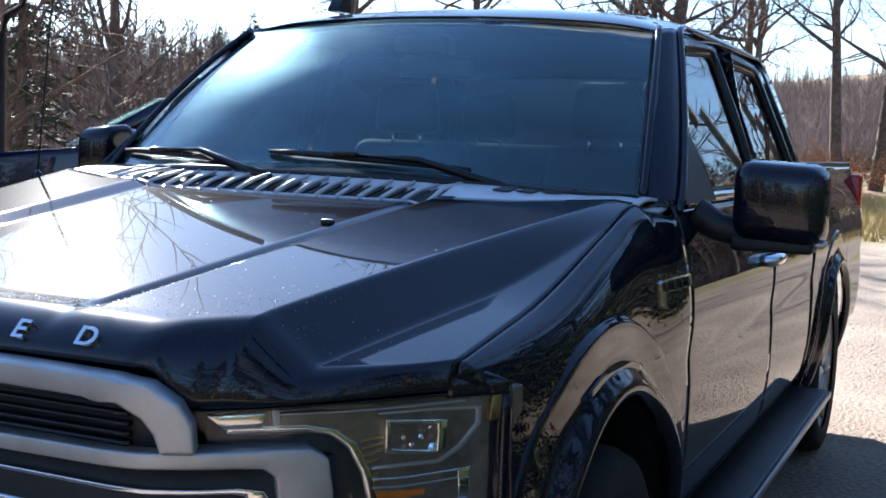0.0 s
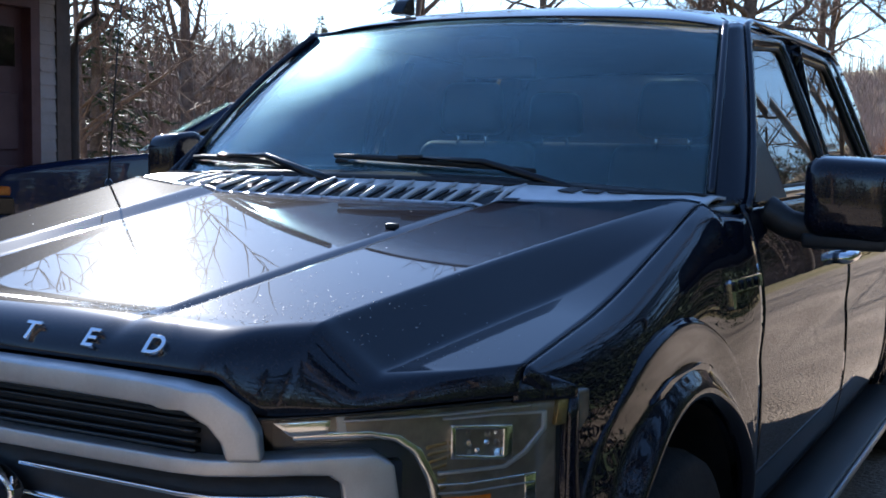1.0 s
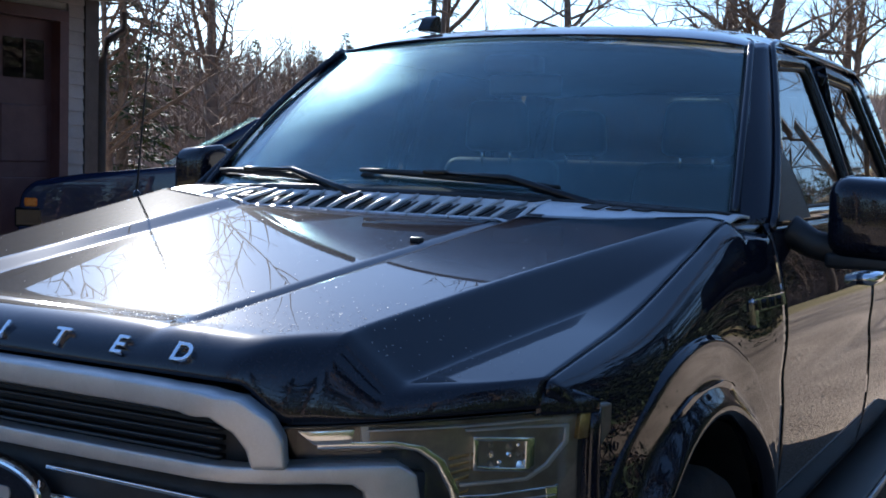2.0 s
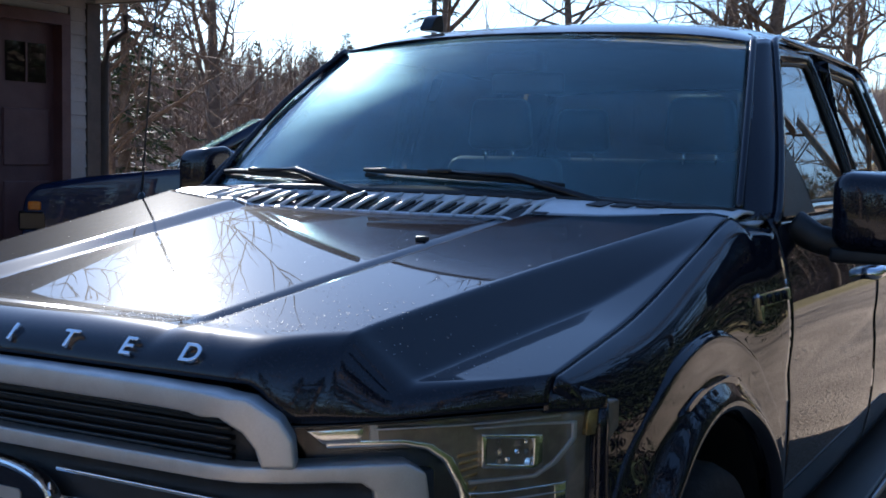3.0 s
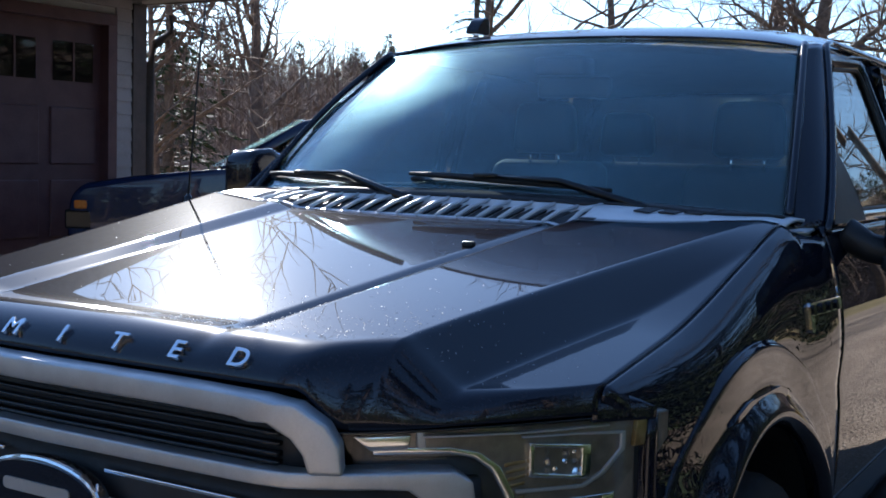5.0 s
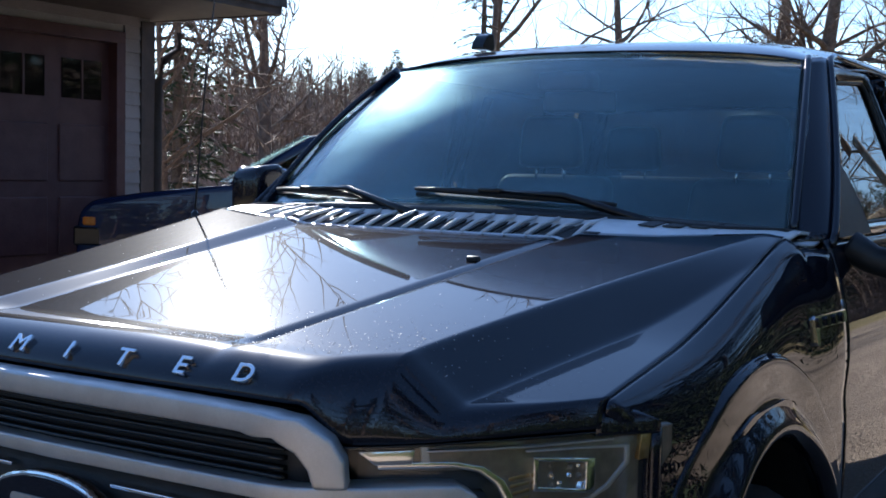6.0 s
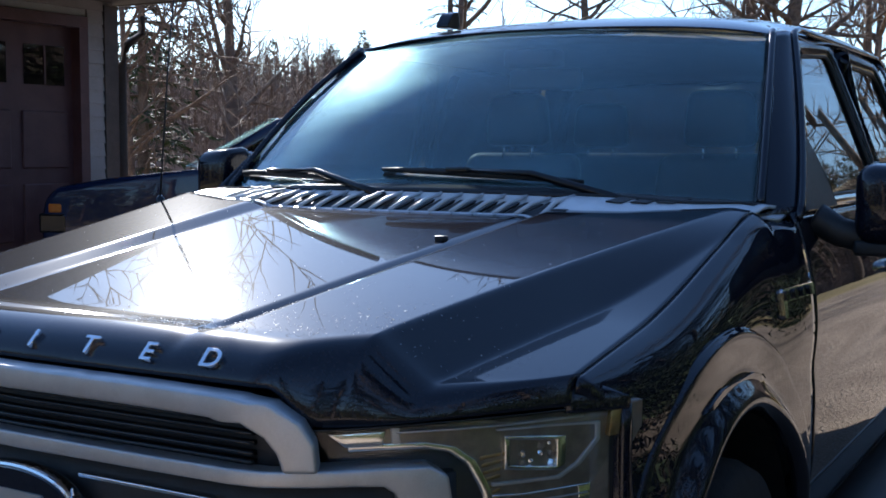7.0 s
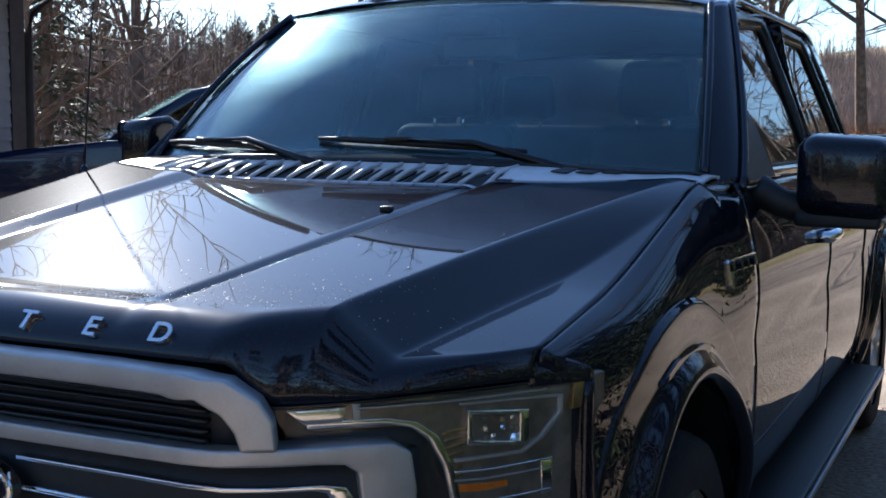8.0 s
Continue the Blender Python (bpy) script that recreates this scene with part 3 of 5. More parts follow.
ws = part("windshield", sheet(lambda u, v: shield_point(u, v), lin(-1, 1, 33), lin(0, 1, 17)), GLASS, truck, "green-tinted windshield reflecting a blue sky")
thick(ws, 0.005)
fr = bmesh.new()
grid(fr, lambda u, v: shield_point(u, v, -0.006), lin(-1, 1, 33), lin(-0.03, 0.045, 3))
grid(fr, lambda u, v: shield_point(u, v, -0.006), lin(-1, 1, 33), lin(0.988, 1.0, 3))
for s in SIDES:
    grid(fr, lambda u, v: shield_point(s * u, v, -0.006), lin(0.975, 1.0, 3), lin(0, 1, 17))
part("glass_border", fr, BLACK, ws, "black printed edge band")
# sensor pod behind the glass
bm = bmesh.new()
box(bm, (-0.09, 2.10, 1.73), (0.09, 2.20, 1.79))
soft_edges(part("sensor_pod", bm, BLACK, ws), 0.015)


# windscreen pillars and roof mouldings
def pillar(mirror):
    def f(u, v):
        edge = shield_point(1.0, v)
        oz = edge.z - 0.006
        dy = 1.705 + (2.325 - 1.705) * v
        outp = Vector((glass_x(1.318 + 0.504 * v) + 0.000, dy + 0.03 * (1 - v), 1.318 + 0.504 * v))
        inp = Vector((edge.x - 0.030, edge.y - 0.010, oz + 0.004))
        p = inp.lerp(outp, u)
        n = Vector((0.72, -0.55, 0.42)).normalized()
        return p + n * 0.020 * math.sin(math.pi * min(1, max(0, u))) ** 0.7

    p = part("windscreen_pillar", sheet(f, lin(0, 1, 13), lin(-0.02, 1.0, 25)), PAINT, truck, mirror=mirror)
    thick(p, 0.03)
    tb = bmesh.new()
    tube(tb, [shield_point(0.985, v, 0.012) for v in lin(0.02, 0.99, 30)], 0.011, 8)
    part("pillar_moulding", tb, PAINT, p, mirror=mirror)
    sb = bmesh.new()
    pts = []
    for v in lin(-0.03, 1.0, 20):
        z = 1.318 + 0.504 * v
        pts.append((glass_x(z) + 0.006, 1.715 + 0.61 * v, z))
    pts += [(glass_x(1.845) + 0.004, y, 1.842) for y in lin(2.42, 3.6, 8)]
    tube(sb, pts, 0.011, 8)
    part("drip_moulding", sb, PAINT, p, mirror=mirror)


pillar(False)
pillar(True)
for s in SIDES:
    bm = bmesh.new()
    grid(bm, lambda u, v: (glass_x(1.318 + 0.53 * v) - 0.022, 2.84 + 0.20 * u - 0.02 * v, 1.318 + 0.53 * v), lin(0, 1, 3), lin(0, 1, 9))
    part("middle_pillar", bm, BLACK, truck, mirror=s < 0)
    bm = bmesh.new()
    grid(bm, lambda u, v: (glass_x(1.318 + 0.517 * v) - 0.002, (3.93 - 0.27 * v) * (1 - u) + (4.0 - 0.12 * v) * u, 1.318 + 0.517 * v), lin(0, 1, 3), lin(0, 1, 9))
    thick(part("rear_pillar", bm, PAINT, truck, mirror=s < 0), 0.02)
# rear wall of the cab with its window
bm = bmesh.new()
outer = densify([(-0.93, 0.72), (0.93, 0.72), (0.92, 1.32), (0.735, 1.862), (-0.735, 1.862), (-0.92, 1.32)], 3)
inner = densify([(-0.72, 1.36), (0.72, 1.36), (0.715, 1.42), (0.62, 1.76), (-0.62, 1.76), (-0.715, 1.42)], 3)
back = thick(part("cab_back", ring_frame(outer, inner, lambda x, z: (x, 3.99 - 0.22 * max(0, z - 1.32), z)), PAINT, truck), 0.03)
bm = bmesh.new()
bm.faces.new([bm.verts.new((x, 3.985 - 0.22 * max(0, z - 1.32), z)) for x, z in inner])
thick(part("rear_window", bm, PRIVACY, back, "tinted rear window", smooth=False), 0.004)

# cabin
bm = sheet(lambda u, v: (u * 0.84, 1.56 + 0.52 * v + 0.10 * u * u * (1 - v), 1.300 - 0.03 * u * u - 0.02 * v - 0.42 * smooth01((v - 0.75) / 0.25) + 0.02 * math.exp(-((u - 0.45) / 0.24) ** 2) * smooth01((v - 0.3) / 0.3)), lin(-1, 1, 41), lin(0, 1, 17))
thick(part("dashboard", bm, DASH, truck, "dark dashboard"), 0.03)
bm = sheet(lambda u, v: (u * 0.66, 2.20 + 0.16 * u * u + (1.68 - 0.16 * u * u) * v, 1.835 - 0.03 * u * u - 0.05 * v**4), lin(-1, 1, 9), lin(0, 1, 9))
thick(part("headliner", bm, LINER, truck), 0.01)
bm = bmesh.new()
n = 32
tubes = [(0.40 + 0.18 * math.cos(k * math.tau / n), 2.16 + 0.06 * math.sin(k * math.tau / n), 1.10 + 0.17 * math.sin(k * math.tau / n)) for k in range(n + 1)]
tube(bm, tubes, 0.017, 8)
tube(bm, [(0.24, 2.16, 1.10), (0.40, 2.13, 1.08), (0.56, 2.16, 1.10)], [0.02, 0.05, 0.02], 8)
part("steering_wheel", bm, LEATHER, truck)


def seat(x, y, width):
    bm = bmesh.new()
    box(bm, (x - width / 2, y - 0.42, 0.82), (x + width / 2, y + 0.05, 0.98))
    b = soft_edges(part("seat_cushion", bm, LEATHER, truck), 0.05, 4)
    bb = bmesh.new()
    box(bb, (x - width / 2, y, 0.95), (x + width / 2, y + 0.14, 1.46))
    for v in bb.verts:
        if v.co.z > 1.2:
            v.co.y += 0.10
            v.co.x = x + (v.co.x - x) * 0.86
    soft_edges(part("seat_back", bb, LEATHER, b), 0.05, 4)
    return b


def headrest(b, x, y):
    hb = bmesh.new()
    box(hb, (x - 0.135, y + 0.07, 1.485), (x + 0.135, y + 0.17, 1.685))
    for v in hb.verts:
        if v.co.z > 1.6:
            v.co.x = x + (v.co.x - x) * 0.85
    soft_edges(part("headrest", hb, LEATHER, b, "dark padded headrest"), 0.04, 4)
    for o in (-0.06, 0.06):
        pb = bmesh.new()
        tube(pb, [(x + o, y + 0.11, 1.42), (x + o, y + 0.12, 1.52)], 0.007, 6)
        part("headrest_post", pb, CHROME, b)


for x in (0.40, -0.40):
    headrest(seat(x, 2.72, 0.54), x, 2.72)
rear = seat(0.0, 3.66, 1.45)
for x in (0.45, -0.45):
    headrest(rear, x, 3.66)
bm = bmesh.new()
box(bm, (-0.90, 1.75, 0.56), (0.90, 3.95, 0.60))
part("cabin_floor", bm, DASH, truck, smooth=False)
# interior mirror
bm = bmesh.new()
box(bm, (-0.13, 2.22, 1.665), (0.13, 2.25, 1.735))
soft_edges(part("interior_mirror", bm, BLACK, truck), 0.02, 3)

# grille


def strip(outer, inner, place, mirror_too=False):
    bm = bmesh.new()
    a = [bm.verts.new(place(*p)) for p in outer]
    b = [bm.verts.new(place(*p)) for p in inner]
    for i in range(len(a) - 1):
        bm.faces.new((a[i], a[i + 1], b[i + 1], b[i]))
    return bm


def finer(pts, n=4):
    out = []
    for p, q in zip(pts, pts[1:]):
        out += [(p[0] + (q[0] - p[0]) * k / n, p[1] + (q[1] - p[1]) * k / n) for k in range(n)]
    return out + [pts[-1]]


def nose_place(off):
    return lambda x, z: (x, nose_y(abs(x)) + off, z)


def both(pts):
    return [(-x, z) for x, z in pts[:0:-1]] + pts


grille = part("grille", grid(sheet(lambda x, z: (x, nose_y(abs(x)) + 0.045, z), lin(-0.74, 0.74, 41), lin(0.60, 0.955, 5)), lambda x, z: (x, nose_y(abs(x)) + 0.045, z), lin(-0.54, 0.54, 41), lin(0.956, 1.075, 3)), BLACK, truck, "black slatted grille with thick satin silver bars")
thick(grille, 0.03, 1.0)


def silver_bar(name, outer, inner, off, depth, mat, bev):
    b = part(name, strip(outer, inner, nose_place(off)), mat, grille)
    thick(b, depth, -1.0)
    soft_edges(b, bev, 3, 40)
    for m in b.modifiers:
        if m.type == "SOLIDIFY":
            m.use_even_offset = True
    return b


top_out = [(0.0, 1.094), (0.3, 1.094), (0.50, 1.091), (0.545, 1.082), (0.580, 1.053), (0.596, 1.02), (0.599, 0.975)]
top_in = [(0.0, 1.054), (0.3, 1.055), (0.45, 1.054), (0.500, 1.049), (0.528, 1.031), (0.545, 1.005), (0.553, 0.975)]
silver_bar("upper_bar", finer(both(top_out), 5), finer(both(top_in), 5), 0.004, 0.05, SATIN, 0.010)
mid_out = [(0.0, 0.972), (0.3, 0.971), (0.59, 0.973), (0.70, 0.974), (0.742, 0.972), (0.762, 0.955), (0.768, 0.90), (0.768, 0.66)]
mid_in = [(0.0, 0.943), (0.3, 0.944), (0.59, 0.946), (0.655, 0.946), (0.688, 0.944), (0.703, 0.930), (0.708, 0.88), (0.708, 0.66)]
silver_bar("middle_bar", finer(both(mid_out), 5), finer(both(mid_in), 5), -0.024, 0.06, SATIN, 0.009)
low_out = [(0.13, 0.913), (0.35, 0.912), (0.59, 0.911), (0.655, 0.912), (0.682, 0.906), (0.690, 0.89), (0.690, 0.66)]
low_in = [(0.13, 0.906), (0.35, 0.905), (0.59, 0.903), (0.645, 0.903), (0.660, 0.899), (0.665, 0.885), (0.665, 0.66)]
for s in SIDES:
    silver_bar("trim_bracket", finer([(s * x, z) for x, z in low_out]), finer([(s * x, z) for x, z in low_in]), -0.006, 0.03, CHROME, 0.002)
    bm = strip(finer([(s * 0.13, 0.862), (s * 0.60, 0.852)], 12), finer([(s * 0.13, 0.855), (s * 0.60, 0.845)], 12), nose_place(0.002))
    thick(part("trim_line", bm, CHROME, grille), 0.02)
for z in (1.040, 1.024, 1.008, 0.992, 0.978, 0.928, 0.915, 0.890, 0.872, 0.835, 0.815, 0.795, 0.775, 0.755, 0.735, 0.715, 0.695):
    w = 0.50 if z > 0.975 else 0.69
    bm = strip([(x, z + 0.004) for x in lin(-w, w, 33)], [(x, z - 0.003) for x in lin(-w, w, 33)], nose_place(0.022))
    thick(part("slat", bm, GLOSS_BLACK, grille), 0.022)
# oval emblem with a plain bar in place of its script
emblem = part("emblem", prism([(0.150 * math.cos(k * math.tau / 40), 0.058 * math.sin(k * math.tau / 40)) for k in range(40)], lambda p, q: (p, 0.080, 0.862 + q), (0, 0.03, 0)), CHROME, grille, "oval chrome-rimmed emblem", smooth=False)
soft_edges(emblem, 0.006)
part("emblem_field", prism([(0.138 * math.cos(k * math.tau / 40), 0.048 * math.sin(k * math.tau / 40)) for k in range(40)], lambda p, q: (p, 0.0775, 0.862 + q), (0, 0.004, 0)), PAINT, emblem, smooth=False)
part("emblem_bar", prism(rounded([(-0.085, -0.010), (0.085, -0.010), (0.085, 0.012), (-0.085, 0.012)], 0.01, 3), lambda p, q: (p, 0.0745, 0.862 + q), (0, 0.004, 0)), SATIN, emblem, smooth=False)

# letters along the hood's lip
deps = bpy.context.evaluated_depsgraph_get()
for k, ch in enumerate("LIMITED"):
    x = (k - 3) * 0.134 + 0.012
    cu = bpy.data.curves.new("letter", "FONT")
    cu.body, cu.size, cu.extrude, cu.align_x, cu.align_y, cu.bevel_depth = ch, 0.050, 0.004, "CENTER", "CENTER", 0.0008
    tmp = bpy.data.objects.new("letter_curve", cu)
    scene.collection.objects.link(tmp)
    deps.update()
    me = bpy.data.meshes.new_from_object(tmp.evaluated_get(bpy.context.evaluated_depsgraph_get()))
    bpy.data.objects.remove(tmp)
    me.materials.clear()
    me.materials.append(CHROME)
    p, q, r = Vector(hood_point(x, -0.235)), Vector(hood_point(x, -0.19)), Vector(hood_point(x, -0.28))
    up = (q - r).normalized()
    nrm = Vector((1, 0, 0)).cross(up)
    m = Matrix((Vector((1.12, 0, 0)), up, nrm)).transposed().to_4x4()
    lo = new("letter", me)
    lo.parent = hood
    lo.matrix_basis = Matrix.Translation(p + nrm * 0.004) @ m
    lo["label"] = "chrome capital letter"


# headlamps
def lamp_top(a):
    return 1.031 + 0.014 * (a - 0.588) / 0.36


def lamp_low(a):
    if a < 0.61:
        return 1.028 - 0.040 * (a - 0.588) / 0.022
    if a < 0.715:
        return 0.988
    if a < 0.785:
        return 0.988 - 0.268 * (1 - math.sqrt(max(0, 1 - ((a - 0.715) / 0.07) ** 2)))
    if a > 0.908:
        return 0.72 + 0.18 * smooth01((a - 0.908) / 0.004) + 0.10 * (a - 0.908) / 0.04
    return 0.72


def headlamp(mirror):
    cols = sorted(set(lin(0.588, 0.948, 31) + lin(0.715, 0.785, 21) + [0.908, 0.910, 0.912, 0.61]))

    def surf(off, inset=0.0):
        return sheet(lambda a, v: (a, nose_y(a) + off, lamp_top(a) - inset - (lamp_top(a) - lamp_low(a) - 2 * inset) * v), cols, lin(0, 1, 13))

    h = part("headlamp", surf(0.062), LAMP_GREY, truck, "clear headlamp with a boxed LED lamp and amber bar", mirror=mirror)
    thick(h, 0.02, 1.0)
    ln = part("lens", surf(0.004), LENS, h, "clear plastic lens", mirror=mirror)

    def bar(name, pts_o, pts_i, off, depth, mat, label="", bev=0.0015):
        b = part(name, strip(finer(pts_o), finer(pts_i), nose_place(off)), mat, h, label, mirror=mirror)
        thick(b, depth)
        soft_edges(b, bev, 2)
        return b

    # rim round the lens
    edge_o = [(a, lamp_top(a) + 0.002) for a in lin(0.588, 0.948, 16)]
    bar("rim", edge_o, [(a, z - 0.005) for a, z in edge_o], 0.004, 0.05, GLOSS_BLACK)
    # chrome fillet that follows the notch
    notch = [(0.622, 0.992), (0.66, 0.993), (0.715, 0.993), (0.742, 0.984), (0.763, 0.962), (0.780, 0.915), (0.789, 0.86), (0.790, 0.73)]
    notch2 = [(0.622, 1.005), (0.66, 1.004), (0.715, 1.003), (0.750, 0.993), (0.774, 0.968), (0.792, 0.917), (0.801, 0.86), (0.802, 0.73)]
    bar("reflector_fillet", notch, notch2, 0.028, 0.03, CHROME)
    bar("inner_reflector", [(0.60, 1.022), (0.64, 1.024), (0.672, 1.025)], [(0.622, 1.000), (0.645, 1.000), (0.668, 1.002)], 0.020, 0.01, CHROME)
    bar("upper_ledge", [(0.685, 1.024), (0.80, 1.025), (0.90, 1.030)], [(0.685, 1.020), (0.80, 1.021), (0.90, 1.026)], 0.018, 0.04, SATIN)
    bar("divider", [(0.678, 1.031), (0.688, 1.030)], [(0.680, 1.004), (0.690, 1.004)], 0.02, 0.04, SATIN)
    # amber ribs
    for k in range(7):
        z = 0.972 - 0.012 * k
        bar("amber_rib", [(0.778 + 0.002 * k, z), (0.802, z + 0.006)], [(0.778 + 0.002 * k, z - 0.007), (0.802, z - 0.001)], 0.03, 0.02, RIB_GOLD)
    # boxed LED lamp
    o = [(0.812, 1.006), (0.882, 0.999), (0.882, 0.940), (0.812, 0.950), (0.812, 1.006)]
    i = [(0.818, 0.999), (0.871, 0.993), (0.871, 0.948), (0.818, 0.957), (0.818, 0.999)]
    bar("lamp_frame", o, i, 0.012, 0.045, CHROME)
    bm = strip([(0.818, 1.0), (0.871, 0.994)], [(0.818, 0.956), (0.871, 0.947)], nose_place(0.045))
    thick(part("lamp_back", bm, GLOSS_BLACK, h, mirror=mirror), 0.01)
    for r in range(3):
        for c in range(5):
            cb = bmesh.new()
            a = 0.8235 + 0.0105 * c
            wob = 0.0022 * math.sin(7.3 * r + 4.1 * c)
            bmesh.ops.create_icosphere(cb, subdivisions=1, radius=0.0060 + wob, matrix=Matrix.Translation((a + wob, nose_y(a) + 0.034, 0.988 - 0.0145 * r - 0.0012 * c - wob)) @ Matrix.Rotation(r + 2.0 * c, 4, "X"))
            part("led_optic", cb, CHROME if (r + c) % 2 else LAMP_GREY, h, mirror=mirror, smooth=False)
    # bezel round the lamp
    bz = [(0.800, 1.017), (0.86, 1.018), (0.918, 1.016), (0.918, 0.985), (0.896, 0.945), (0.872, 0.924), (0.795, 0.922)]
    bz2 = [(0.800, 1.013), (0.86, 1.014), (0.912, 1.011), (0.912, 0.987), (0.891, 0.950), (0.870, 0.930), (0.795, 0.928)]
    bar("bezel", bz, bz2, 0.022, 0.03, SATIN)
    for z, m2, hgt in ((0.908, CHROME, 0.004), (0.893, SATIN, 0.003), (0.856, CHROME, 0.004), (0.838, SATIN, 0.012), (0.80, CHROME, 0.004)):
        bar("reflector_step", [(0.795, z), (0.83, z - 0.002), (0.905, z + 0.004)], [(0.795, z - hgt), (0.83, z - 0.002 - hgt), (0.905, z + 0.004 - hgt)], 0.024, 0.035, m2)
    bar("amber_bar", [(0.797, 0.884), (0.83, 0.882), (0.876, 0.886)], [(0.797, 0.871), (0.83, 0.869), (0.876, 0.873)], 0.03, 0.02, AMBER, "orange turn signal bar")
    bar("end_reflector", [(0.892, 0.91), (0.906, 0.913)], [(0.894, 0.85), (0.906, 0.852)], 0.026, 0.02, CHROME)
    bar("corner_marker", [(0.934, 1.034), (0.946, 1.036)], [(0.931, 0.990), (0.943, 0.992)], 0.008, 0.02, RIB_GOLD, "narrow bright side marker")
    return h


headlamp(False)
headlamp(True)
def lamp_edge(u, z):
    """Rounds the body from the lamp's outer edge to the fender's side."""
    p0, p1, p2 = (0.946, nose_y(0.946) + 0.006), (0.966, 0.572), (side_x(0.60, z) + 0.001, 0.600)
    return ((1 - u) ** 2 * p0[0] + 2 * u * (1 - u) * p1[0] + u * u * p2[0], (1 - u) ** 2 * p0[1] + 2 * u * (1 - u) * p1[1] + u * u * p2[1], z)


for s in SIDES:
    thick(part("lamp_edge_panel", sheet(lamp_edge, lin(0, 1, 9), lin(0.60, 1.042, 12)), PAINT, truck, mirror=s < 0), 0.008)
# filler between lamp, grille and fender, and the bumper
for s in SIDES:
    bm = sheet(lambda a, z: (a, nose_y(a) + 0.085, z), lin(0.57, 0.920, 20), lin(0.60, 1.02, 6))
    thick(part("lamp_backing", bm, BLACK, truck, mirror=s < 0), 0.03, 1.0)
bm = sheet(lambda x, v: (x, nose_y(abs(x)) - 0.05 + 0.10 * (2 * v - 1) ** 4, 0.42 + 0.26 * v), lin(-0.99, 0.99, 45), lin(0, 1, 11))
thick(part("front_bumper", bm, CHROME, truck, "chrome front bumper"), 0.02)

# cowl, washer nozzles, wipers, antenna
# grey cowl plastic with the sun's glare painted in as a pale base
COWL = material("glare_paled_cowl", (0.58, 0.58, 0.585), rough=0.30, second=(0.66, 0.66, 0.665), scale=20, bump=0.1, bump_scale=300, rough_var=0.15)


def cowl_point(x, v, drop=0.0):
    a = abs(x)
    f = Vector(hood_point(x, 1.0))
    b = shield_point(min(1.05, max(-1.05, x / 0.868)), 0.02, 0.004)
    p0 = Vector((x, f.y + 0.006, f.z - 0.004))
    p1 = Vector((x, b.y + 0.01, b.z + 0.002))
    p = p0.lerp(p1, v)
    p.z += 0.010 * math.sin(math.pi * v) - drop
    return p


cowl = thick(part("cowl_panel", sheet(lambda x, v: cowl_point(x, v, 0.022 if -0.66 < x < 0.435 and 0.12 < v < 0.60 else 0.0), lin(-0.90, 0.90, 121), lin(0, 1, 14)), COWL, truck, "grey plastic cowl painted pale for sun glare, with slanted vent slots"), 0.008)
# ribs share the cowl's glare-pale colour
for k in range(18):
    x = -0.640 + 0.062 * k
    bm = bmesh.new()
    tube(bm, [cowl_point(x - 0.020, 0.07), cowl_point(x + 0.002, 0.34, -0.002), cowl_point(x + 0.028, 0.64)], [0.0055, 0.006, 0.0055], 6)
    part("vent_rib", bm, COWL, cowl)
for k in range(17):
    x = -0.609 + 0.062 * k
    pts = [cowl_point(x - 0.038, 0.14, 0.012), cowl_point(x + 0.010, 0.14, 0.012), cowl_point(x + 0.046, 0.58, 0.012), cowl_point(x - 0.002, 0.58, 0.012)]
    bm = bmesh.new()
    bm.faces.new([bm.verts.new(p) for p in pts])
    thick(part("vent_slot", bm, BLACK, cowl, smooth=False), 0.006)
for x in (0.565, 0.625, 0.685):
    pts = [cowl_point(x - 0.022, 0.35, -0.002), cowl_point(x + 0.020, 0.30, -0.002), cowl_point(x + 0.036, 0.72, -0.002), cowl_point(x - 0.002, 0.78, -0.002)]
    bm = bmesh.new()
    bm.faces.new([bm.verts.new(p) for p in pts])
    thick(part("vent_slot", bm, BLACK, cowl, smooth=False), 0.003)
bm = bmesh.new()
box(bm, (0.425, hood_back(0.45) + 0.004, 1.285), (0.475, hood_back(0.45) + 0.06, 1.325))
soft_edges(part("cowl_end_block", bm, BLACK, cowl), 0.006)
bm = sheet(lambda u, v: Vector((0.80 + 0.125 * u, 1.56 + 0.07 * u + 0.085 * v, 1.306 + 0.010 * v)), (0, 0.5, 1), (0, 0.5, 1))
thick(part("cowl_corner_cap", bm, SATIN, cowl, "pale corner cover"), 0.008)
for s in (1,):
    bm = bmesh.new()
    p = Vector(hood_point(s * 0.31, 0.72))
    box(bm, (p.x - 0.014, p.y - 0.010, p.z - 0.003), (p.x + 0.014, p.y + 0.012, p.z + 0.010))
    soft_edges(part("washer_nozzle", bm, BLACK, hood), 0.004)


